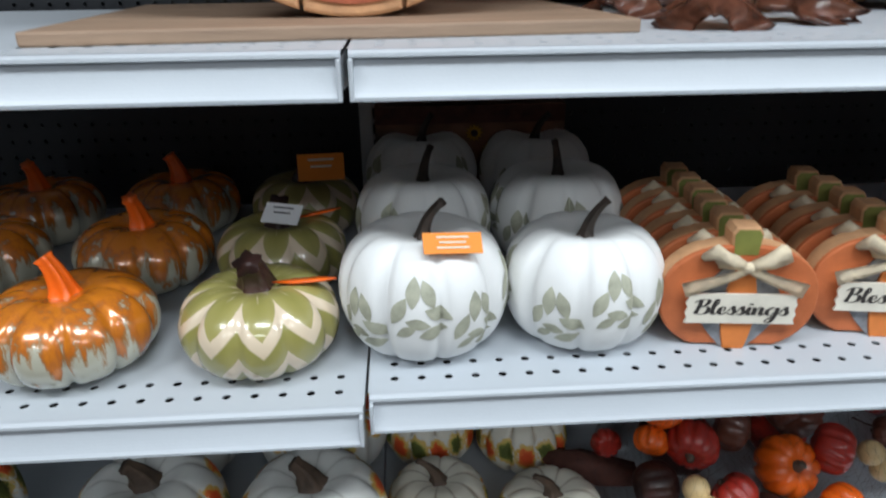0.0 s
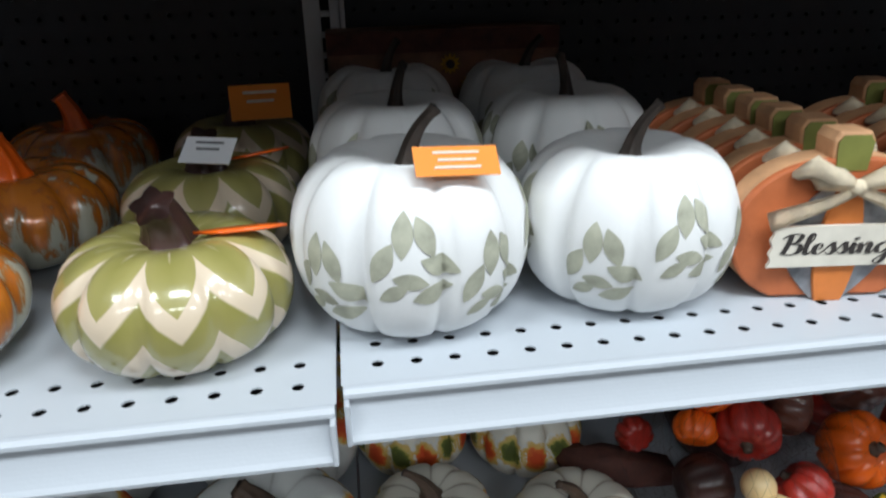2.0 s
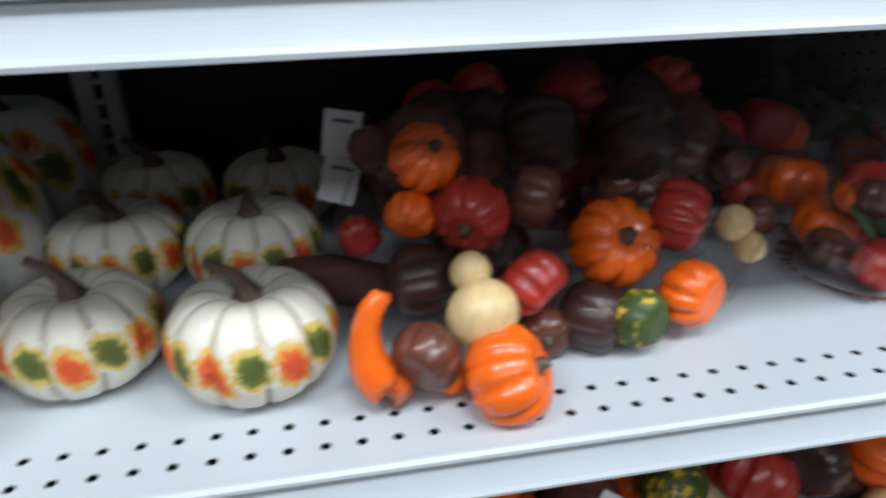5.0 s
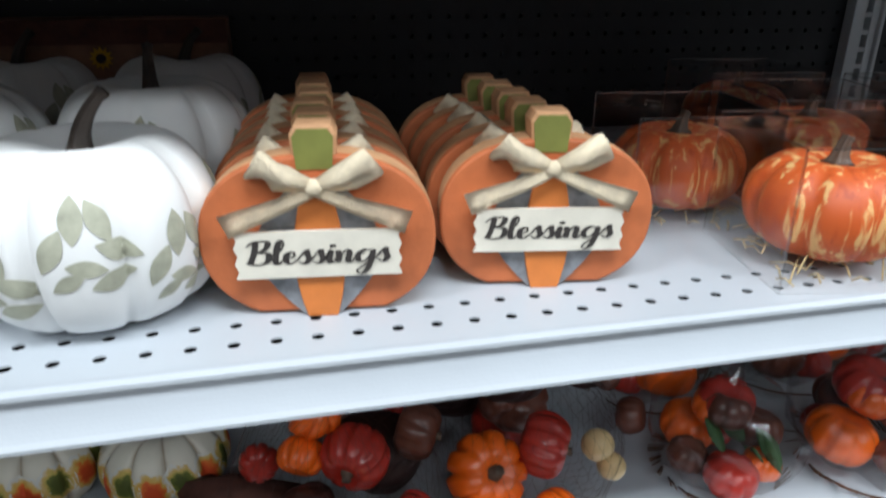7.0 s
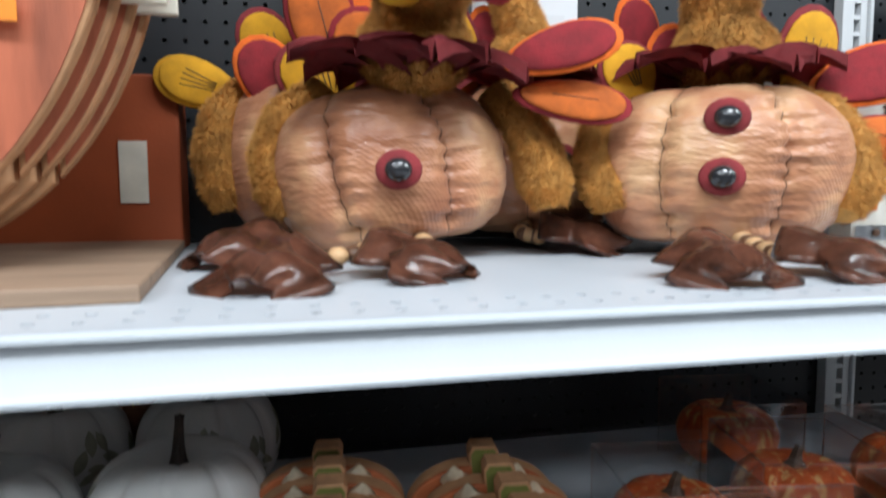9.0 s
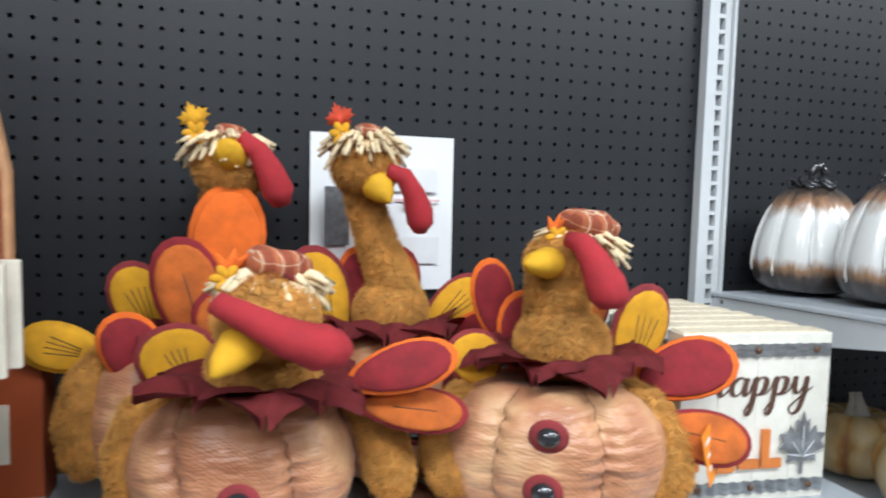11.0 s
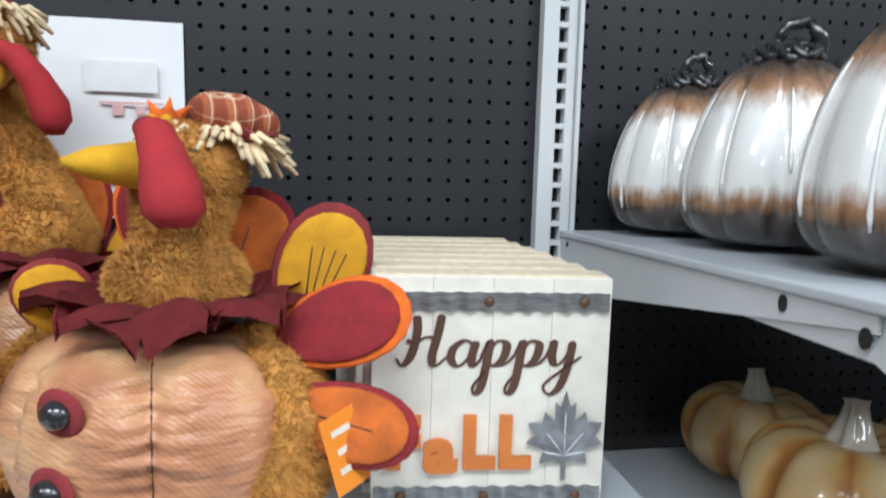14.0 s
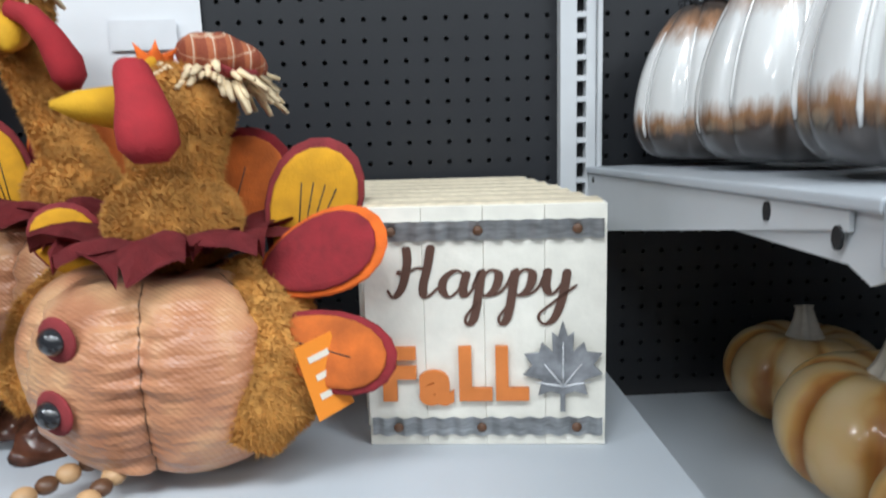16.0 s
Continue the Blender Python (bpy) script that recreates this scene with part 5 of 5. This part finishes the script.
    tube(o, [h + d * head[3] * 0.75, h + d * head[3] * 1.0, h.lerp(bt, 0.8), bt], [0.02, 0.0215, 0.014, 0.003], 12)
    merge(bm, o, SLOT["beak"])
    o = bmesh.new()
    tube(o, [w[:3] for w in wattle], [w[3] for w in wattle], 14)
    bmesh.ops.smooth_vert(o, verts=o.verts[:], factor=0.4)
    merge(bm, o, SLOT["red_felt"])
    # straw fringe and hat
    hc = Vector(hat[:3])
    fat = 1.5 if seed == 2 else 1.0
    for i in range(84):
        a = TAU * i / 84 + r.uniform(-0.08, 0.08)
        rad = head[3] * 0.55
        p = hc + Vector((rad * math.cos(a), rad * math.sin(a), r.uniform(-0.008, 0.006)))
        q = p + Vector((math.cos(a), math.sin(a), 0)) * r.uniform(0.020, 0.038) + Vector((0, 0, r.uniform(-0.032, 0.004)))
        o = bmesh.new()
        tube(o, [p, p.lerp(q, 0.5) + Vector((0, 0, 0.008)), q], [0.0034 * fat, 0.0042 * fat, 0.0022 * fat], 5)
        merge(bm, o, SLOT["straw"])
    hr = hat[3] * (0.62 if brown else 0.86)
    o = pumpkin_bm(hr, hr * 1.15, 7, 0.08, 14, 6, power=0.8, dip=0.05)
    for v in o.verts:
        v.co *= 1 + 0.09 * noise.noise(v.co * 40 + Vector((seed, 0, 0)))
    merge(bm, o, SLOT["plaid"], Matrix.Translation(hc + Vector((0.004, 0, 0.0))) @ pose(0, 0, 0, -8, 14, 0))
    o = bmesh.new()
    tube(o, [hc + Vector((hr * 1.0 * math.cos(TAU * i / 16), hr * 1.0 * math.sin(TAU * i / 16), 0.006 + 0.004 * math.sin(i * 2.1))) for i in range(17)], [0.0055] * 17, 6)
    merge(bm, o, SLOT["maroon"])
    fc = hc + Vector((-hat[3] * 1.0, -hat[3] * 0.55, 0.008))
    for i in range(6):
        a = TAU * i / 6
        o = bmesh.new()
        ball(o, (0.0085, 0, 0), 0.0068, 10, 6, 0, (1.15, 0.35, 0.72))
        o.transform(Matrix.Translation(fc + Vector((0, -0.006, 0))) @ Matrix.Rotation(a, 4, "Y"))
        merge(bm, o, SLOT["yellow_felt"])
    if brown:
        o = bmesh.new()
        extrude_outline(o, maple(0.024), 0.0025)
        merge(bm, o, SLOT["leaf_red"] if seed == 3 else SLOT["yellow_felt"], Matrix.Translation(fc + Vector((0, -0.004, 0.016))) @ pose(0, 0, 0, 0, -24, 12))
    for i in range(2 if brown else 3):
        o = bmesh.new()
        extrude_outline(o, [(0, 0), (0.007, 0.012), (0.003, 0.02), (0.001, 0.030), (-0.003, 0.02), (-0.008, 0.014)], 0.002)
        merge(bm, o, SLOT["orange_felt"], Matrix.Translation(fc + Vector((0.004, 0.004 + 0.004 * i, 0.002))) @ pose(0, 0, 0, 10, -30 + 32 * i, 15 * i))
    for fe in feathers:
        feather(bm, *fe)
    # bead legs with leaf feet
    for knee, foot, yaw in legs:
        a, k, b = Vector((knee[0] * 0.5, knee[1] * 0.5, 0.03)), Vector(knee), Vector(foot)
        n = 8
        for i in range(n):
            s = (i + 0.5) / n
            p = a.lerp(k, s * 2) if s < 0.5 else k.lerp(b, s * 2 - 1)
            o = bmesh.new()
            ball(o, p, 0.0095 if i % 2 else 0.0085, 12, 8, 0, (1, 1, 0.95))
            merge(bm, o, SLOT["bead"] if i % 2 else SLOT["bead_dark"])
        o = bmesh.new()
        W, L = 0.056, 0.1
        grid = []
        cols = [c / 6 for c in range(-6, 7)]
        for kk in range(13):
            s = kk / 12
            lob = 0.5 + 0.5 * abs(math.sin(math.pi * (s * 1.9 + 0.2)))
            w = W * lob * (math.sin(math.pi * min(1, 0.1 + s * 0.8)) ** 0.5)
            grid.append([o.verts.new((w * t, -L * s * (0.80 + 0.20 * abs(math.sin(1.5 * math.pi * t)) ** 0.7),
                                      0.046 - 0.03 * abs(t) ** 1.5 - 0.026 * s * s - 0.005 * math.exp(-(t * 9) ** 2) + 0.003 * math.sin(11 * s + 4 * abs(t)) * (1 - abs(t)))) for t in cols])
        for g0, g1 in zip(grid, grid[1:]):
            for j in range(12):
                o.faces.new((g0[j], g1[j], g1[j + 1], g0[j + 1]))
        bmesh.ops.solidify(o, geom=o.faces[:], thickness=0.006)
        merge(bm, o, SLOT["foot"], Matrix.Translation((b.x, b.y, 0.0)) @ pose(0, 0, 0, 0, 0, yaw))
    bm.transform(Matrix.Diagonal((1, 1, zs, 1)))
    ob2 = link_bm(name, bm, [M[k] for k in TURKEY])
    ob2.location = at
    return tagged(ob2, label, "plush toy", "plush turkeys")


YM, OM, MO = ("maroon", "yellow_felt"), ("orange_felt", "wine_felt"), ("wine_felt", "rust_felt")
plush_turkey("plush_turkey", "plush turkey with tan satin body, two buttons and plaid hat", (0.785, 0.825, Z_TOP), -28, (0, 0), [(0, 0.158), (-2, 0.094)],
             (0.015, 0.01, 0.245, 0.052), [(0.01, 0.02, 0.24, 0.04), (0.015, 0.025, 0.29, 0.036), (0.02, 0.025, 0.33, 0.041)], (0.022, 0.025, 0.352, 0.046), (-0.055, -0.035, 0.358),
             [(0.002, -0.022, 0.388, 0.011), (0.010, -0.036, 0.385, 0.014), (0.019, -0.050, 0.364, 0.017), (0.026, -0.062, 0.337, 0.022), (0.029, -0.067, 0.319, 0.022), (0.030, -0.069, 0.306, 0.012)],
             (0.050, 0.04, 0.380, 0.046),
             [((0.130, 0.03, 0.245), (0.25, 0, 1), (0.1, -1, 0.1), 0.155, 0.085, *YM), ((-0.085, 0.03, 0.222), (-0.4, 0, 1), (-0.1, -1, 0.2), 0.085, 0.068, *YM),
              ((0.145, -0.045, 0.215), (1, -0.35, 0.45), (-0.25, -1, 0.5), 0.125, 0.08, *OM), ((0.15, -0.075, 0.135), (1, -0.35, -0.25), (-0.2, -1, 0.35), 0.115, 0.07, *MO),
              ((-0.03, 0.115, 0.285), (-0.15, 0, 1), (0, -1, 0), 0.13, 0.06, *OM), ((0.06, 0.065, 0.265), (0.3, 0, 1), (0, -1, 0), 0.14, 0.09, *MO), ((0.0, 0.09, 0.24), (0, 0, 1), (0, -1, 0), 0.13, 0.07, *OM)],
             [[(0.07, 0.0, 0.195, 0.02), (0.095, -0.025, 0.17, 0.033), (0.108, -0.05, 0.125, 0.037), (0.10, -0.068, 0.08, 0.036), (0.085, -0.078, 0.05, 0.02)],
              [(-0.085, 0.03, 0.185, 0.02), (-0.112, 0.03, 0.15, 0.026), (-0.12, 0.02, 0.105, 0.03), (-0.118, 0.005, 0.075, 0.026), (-0.115, 0.0, 0.055, 0.015)]],
             [((-0.085, -0.105, 0.02), (-0.115, -0.150, 0.016), -8), ((-0.03, -0.115, 0.02), (-0.032, -0.150, 0.016), 28)], 1, wide=1.14)
plush_turkey("plush_turkey", "plush turkey lolling forward with drooping head and maroon collar", (0.462, 0.87, Z_TOP), -6, (-8, -12), [(-8, 0.102)],
             (0.0, -0.045, 0.235, 0.052), [(0.0, -0.04, 0.23, 0.044), (0.0, -0.07, 0.28, 0.04), (0.0, -0.085, 0.30, 0.042)], (0.0, -0.09, 0.302, 0.048), (-0.048, -0.155, 0.258),
             [(-0.045, -0.135, 0.328, 0.012), (-0.015, -0.15, 0.312, 0.015), (0.015, -0.155, 0.294, 0.020), (0.042, -0.15, 0.282, 0.025), (0.058, -0.145, 0.278, 0.021), (0.068, -0.14, 0.278, 0.010)],
             (0.004, -0.065, 0.338, 0.04),
             [((-0.085, 0.05, 0.215), (-0.35, 0, 1), (0, -1, 0.25), 0.11, 0.088, *YM), ((-0.135, 0.09, 0.22), (-0.4, 0, 1), (0, -1, 0.2), 0.12, 0.07, *OM),
              ((0.135, -0.08, 0.235), (1, -0.2, 0.35), (-0.1, -1, 0.4), 0.12, 0.06, *OM), ((0.15, -0.07, 0.18), (1, -0.2, -0.15), (-0.1, -1, 0.4), 0.12, 0.055, *MO),
              ((-0.03, 0.07, 0.25), (-0.3, 0, 1), (0, -1, 0), 0.13, 0.08, *MO)],
             [[(0.09, 0.0, 0.20, 0.018), (0.118, -0.02, 0.16, 0.024), (0.13, -0.03, 0.12, 0.025), (0.135, -0.04, 0.085, 0.026), (0.138, -0.045, 0.06, 0.014)],
              [(-0.08, 0.02, 0.20, 0.02), (-0.115, 0.02, 0.165, 0.028), (-0.128, 0.01, 0.12, 0.03), (-0.125, 0.0, 0.075, 0.026), (-0.12, -0.005, 0.05, 0.014)]],
             [((-0.06, -0.12, 0.02), (-0.118, -0.155, 0.016), -20), ((0.0, -0.12, 0.02), (-0.050, -0.125, 0.016), 40)], 2, wide=1.06)
plush_turkey("plush_turkey", "plush turkey with long furry neck and red maple leaf hat", (0.645, 1.0, Z_TOP), 10, (0, 0), [(-12, 0.10), (20, 0.145)],
             (-0.01, 0.01, 0.225, 0.046), [(0.0, 0.015, 0.22, 0.042), (-0.01, 0.015, 0.27, 0.030), (-0.03, 0.015, 0.32, 0.025), (-0.047, 0.012, 0.37, 0.023), (-0.05, 0.008, 0.405, 0.028)], (-0.05, 0.0, 0.418, 0.042), (-0.028, -0.05, 0.372),
             [(-0.028, -0.038, 0.412, 0.009), (-0.008, -0.04, 0.405, 0.012), (0.006, -0.035, 0.385, 0.014), (0.016, -0.03, 0.36, 0.018), (0.018, -0.028, 0.345, 0.017), (0.018, -0.026, 0.333, 0.008)],
             (-0.05, 0.0, 0.448, 0.034),
             [((0.085, 0.03, 0.225), (0.8, 0, 0.7), (0, -1, 0.2), 0.12, 0.065, *YM), ((0.11, 0.0, 0.19), (1, -0.1, 0.35), (0, -1, 0.3), 0.12, 0.065, *OM),
              ((-0.045, 0.05, 0.24), (-0.1, 0, 1), (0, -1, 0), 0.14, 0.06, *OM), ((-0.1, 0.03, 0.24), (-0.3, 0, 1), (0, -1, 0), 0.15, 0.085, *YM), ((0.01, 0.06, 0.25), (0, 0, 1), (0, -1, 0), 0.12, 0.07, *MO)],
             [[(0.09, -0.02, 0.19, 0.018), (0.10, -0.05, 0.15, 0.025), (0.085, -0.085, 0.11, 0.028), (0.065, -0.1, 0.08, 0.022), (0.055, -0.105, 0.065, 0.012)]],
             [((-0.05, -0.1, 0.02), (-0.03, -0.11, 0.016), 60)], 3, True, 0.99)
plush_turkey("plush_turkey", "plush turkey with golden neck and orange tail feather leaning on pegboard", (0.385, 1.005, Z_TOP), 0, (0, 0), [(0, 0.1)],
             (0.03, 0.01, 0.225, 0.046), [(0.03, 0.015, 0.22, 0.042), (0.035, 0.02, 0.28, 0.034), (0.04, 0.02, 0.34, 0.030), (0.045, 0.018, 0.40, 0.032)], (0.045, 0.01, 0.42, 0.043), (0.045, -0.055, 0.445),
             [(0.055, -0.035, 0.455, 0.010), (0.075, -0.035, 0.44, 0.013), (0.09, -0.03, 0.415, 0.017), (0.10, -0.028, 0.39, 0.02), (0.105, -0.026, 0.372, 0.010)],
             (0.04, 0.01, 0.45, 0.034),
             [((0.04, -0.02, 0.315), (0.1, 0, 1), (0, -1, 0), 0.17, 0.09, "orange_felt", "orange_felt"), ((0.0, -0.03, 0.26), (-0.25, 0, 1), (0, -1, 0.1), 0.15, 0.08, *MO),
              ((-0.14, 0.0, 0.195), (-1, -0.1, 0.35), (0, -1, 0.2), 0.10, 0.06, "yellow_felt", "yellow_felt"), ((-0.06, 0.04, 0.24), (-0.4, 0, 1), (0, -1, 0), 0.12, 0.07, *YM)],
             [[(-0.085, 0.0, 0.19, 0.02), (-0.11, -0.02, 0.155, 0.026), (-0.118, -0.03, 0.11, 0.028), (-0.115, -0.035, 0.07, 0.022), (-0.11, -0.035, 0.05, 0.012)]],
             [((-0.04, -0.1, 0.02), (-0.06, -0.15, 0.016), -40)], 4, True, 0.97)
tg = thing("price_tag", "orange cardboard price tag hanging from a plush turkey wing", "tag")
tg.location = (0.934, 0.735, Z_TOP + 0.10)
swing_tag(tg, (0, 0, 0), 0.032, 0.06, M["tag_orange"], (-8, -12, 38), 3)

# ---- top shelf: happy fall block signs ----


def happy_sign():
    s = thing("block_sign", "whitewashed wooden block sign lettered Happy Fall with galvanised strips", "sign", "stacked fall signs")
    W, H, D = 0.209, 0.216, 0.038
    for k in range(4):
        w = W / 4
        part("plank", bm_box((-W / 2 + w * (k + 0.5), D / 2, H / 2), (w - 0.0002, D, H - 0.0006), 0.0006), M["white_wood"], s, "", False)
    part("raw_top", bm_box((0, D / 2 + 0.002, H + 0.0004), (W - 0.006, D - 0.008, 0.002)), M["top_wood"], s, "cream raw wood top", False)
    for nm, z0 in (("lower_strip", 0.011), ("upper_strip", H - 0.029)):
        bm = bmesh.new()
        n = 84
        lo, hi = [], []
        for i in range(n + 1):
            x = -W / 2 + 0.003 + (W - 0.006) * i / n
            y = -0.0035 + 0.0022 * math.sin(TAU * i / 7)
            lo.append(bm.verts.new((x, y, z0)))
            hi.append(bm.verts.new((x, y, z0 + 0.0165)))
        for i in range(n):
            bm.faces.new((lo[i], lo[i + 1], hi[i + 1], hi[i]))
        bmesh.ops.solidify(bm, geom=bm.faces[:], thickness=0.0006)
        st = part(nm, bm, M["galv"], s, "corrugated galvanised strip")
        for x in (-0.078, -0.004, 0.079):
            o = bmesh.new()
            ball(o, (x, -0.0055, z0 + 0.008), 0.0045, 12, 8, 0, (1, 0.6, 1))
            part("screw", o, M["bead_dark"], st, "brass screw head")
    part("lettering", script_bm("Happy", 0.164, 0.073, 0.14), M["brown_paint"], s, "brown script word Happy", False, pose(-0.002, -0.0012, 0.147))
    x = -0.092
    for ch, sz, w, zz in (("F", 0.064, 0.030, 0.066), ("a", 0.056, 0.031, 0.060), ("L", 0.064, 0.029, 0.066), ("L", 0.064, 0.029, 0.066)):
        part("letter", text_bm(ch, sz, 0.0022, 0, w, 0.003), M["orange_petal"], s, "orange wooden letter", False, pose(x + w / 2, -0.0035, zz))
        x += w + 0.003
    lf2 = part("metal_leaf", extrude_outline(bmesh.new(), [(x * 0.84, z) for x, z in maple(0.051)], 0.002, 0, None, 0.0006), M["galv_leaf"], s, "galvanised metal maple leaf", False, pose(0.067, -0.006, 0.065, 0, 0, 0))
    vn = bmesh.new()
    for a, L in ((0, 0.04), (38, 0.026), (-38, 0.026), (80, 0.024), (-80, 0.024)):
        tube(vn, [(0, 0, 0), (math.sin(radians(a)) * L, 0, math.cos(radians(a)) * L)], [0.0011, 0.0004], 5)
    part("vein", vn, M["galv"], lf2, "", True, pose(0.067, -0.0066, 0.057))
    return s


hs = happy_sign()
rr = random.Random(8)
for i in range(7):
    m = pose(1.063 - 0.004 * i + rr.uniform(-0.0015, 0.0015) * (i > 0), 0.812 + 0.0405 * i, Z_TOP, 0, 0, -6 + rr.uniform(-0.6, 0.6) * (i > 0))
    if i == 0:
        hs.matrix_basis = m
    else:
        copy_thing(hs, m)

# ---- next bay: ombre pumpkins, amber pumpkins ----
om = thing("ombre_pumpkin", "tall glossy white ceramic pumpkin shading to dark brown", "pumpkin", "ombre pumpkins")
part("body", pumpkin_bm(0.084, 0.185, 10, 0.11, 28, power=0.6, taper=0.26, dip=0.06), M["ombre"], om)
for k in range(9):
    u0, v1 = TAU * k / 9 + 0.3, 0.66 + 0.09 * math.sin(5 * k)
    dr = bmesh.new()
    pts = [pk_point(u0, 0.3 + (v1 - 0.3) * i / 9, 0.0845, 0.185, 10, 0.11, power=0.6, taper=0.26, dip=0.06) for i in range(10)]
    tube(dr, pts, [0.0006] + [0.0016] * 7 + [0.0022, 0.0012], 8)
    part("glaze_drip", dr, M["white_glaze"], om, "raised white glaze drip")
lp = bmesh.new()
pts = [(0.0 + 0.020 * math.cos(a) + 0.012, 0.0, 0.020 * math.sin(a) + 0.012) for a in [radians(d) for d in range(-150, 200, 25)]]
tube(lp, pts, [0.0085, 0.008] + [0.0068] * (len(pts) - 4) + [0.006, 0.005], 10)
part("loop_stem", lp, M["button"], om, "dark glazed loop stem", mx=pose(0, 0, 0.182))
cu = bmesh.new()
for a0, rad in ((2.4, 0.010), (3.6, 0.008), (0.4, 0.009), (5.2, 0.010), (1.5, 0.007)):
    pts = []
    for i in range(25):
        t = i / 24
        rad2 = 0.012 + 0.024 * t
        pts.append((rad2 * math.cos(a0 + 2.2 * t) + rad * 0.55 * math.cos(17 * t), rad2 * math.sin(a0 + 2.2 * t) + rad * 0.55 * math.sin(17 * t), 0.189 - 0.010 * t * t + 0.006 * math.sin(17 * t)))
    tube(cu, pts, [0.0042] * 25, 7)
part("vine_curl", cu, M["button"], om, "dark glazed vine curl")
for i, (x, y, rz, sc) in enumerate(((1.352, 1.03, 10, 0.98), (1.358, 0.862, -15, 1.02), (1.350, 0.672, 25, 1.04), (1.54, 1.01, 60, 1), (1.55, 0.83, 100, 1), (1.55, 0.65, 30, 1), (1.73, 1.0, 80, 1), (1.74, 0.80, 10, 1))):
    m = on(Z_C1 + 0.0349 * (0.75 - y), x, y, rz, sc)
    if i == 0:
        om.matrix_basis = m
    else:
        copy_thing(om, m)
am = thing("amber_pumpkin", "squat cream and amber glass pumpkin with clear stem", "pumpkin", "amber pumpkins")
part("body", pumpkin_bm(0.098, 0.125, 8, 0.16), M["amber"], am)
part("stem", stem_bm(0.058, 0.021, 0.009, (0.008, 0.0)), M["pale_glass"], am, "pale glass stem", mx=pose(0, 0, 0.1))
place(am, [(1.43, 0.66, 20, 1), (1.46, 0.84, 50, 1.09), (1.475, 1.025, 80, 0.92), (1.64, 0.68, 10, 1), (1.65, 0.88, 0, 1)], Z_C2)


def sheet(name, label, x, z, w, h, rows):
    s = thing(name, label, "paper")
    s.location = (x, BACK - 0.004, z)
    bm = bmesh.new()
    g = [[bm.verts.new((w * (i / 6 - 0.5), -0.004 * math.sin(math.pi * i / 6) - 0.003 * (1 - j / 6) ** 2, h * (j / 6 - 0.5))) for i in range(7)] for j in range(7)]
    for a, b in zip(g, g[1:]):
        for i in range(6):
            bm.faces.new((a[i], a[i + 1], b[i + 1], b[i]))
    part("leaf_of_paper", bm, M["paper"], s)
    for m, cx, cz, bw, bh in rows:
        part("printed_block", bm_box((cx, -0.0085, cz), (bw, 0.0006, bh)), M[m], s, "", False)
    return s


sheet("notice_sheet", "white paper notice with photos and pink writing on pegboard", 0.648, 1.60, 0.216, 0.23,
      [("grey_ink", -0.07, -0.005, 0.036, 0.085), ("pink_ink", 0.05, 0.02, 0.07, 0.003), ("pink_ink", 0.035, 0.012, 0.012, 0.012), ("pink_ink", 0.06, 0.012, 0.010, 0.010),
       ("tag_white", 0.04, 0.05, 0.08, 0.035), ("tag_white", 0.05, -0.055, 0.07, 0.04)])
sheet("notice_sheet", "white paper notice with three dark photos on pegboard", 1.872, 1.715, 0.215, 0.225,
      [("grey_ink", -0.06, 0.045, 0.055, 0.075), ("grey_ink", 0.0, 0.045, 0.055, 0.075), ("grey_ink", 0.058, 0.045, 0.05, 0.075), ("tag_white", -0.01, -0.03, 0.11, 0.02)])
hk = thing("clip_hook", "small clear plastic clip holding the notice", "hook")
part("clip", bm_box((1.872, BACK - 0.006, 1.85), (0.012, 0.008, 0.05), 0.002), M["tag_white"], hk, "", False)
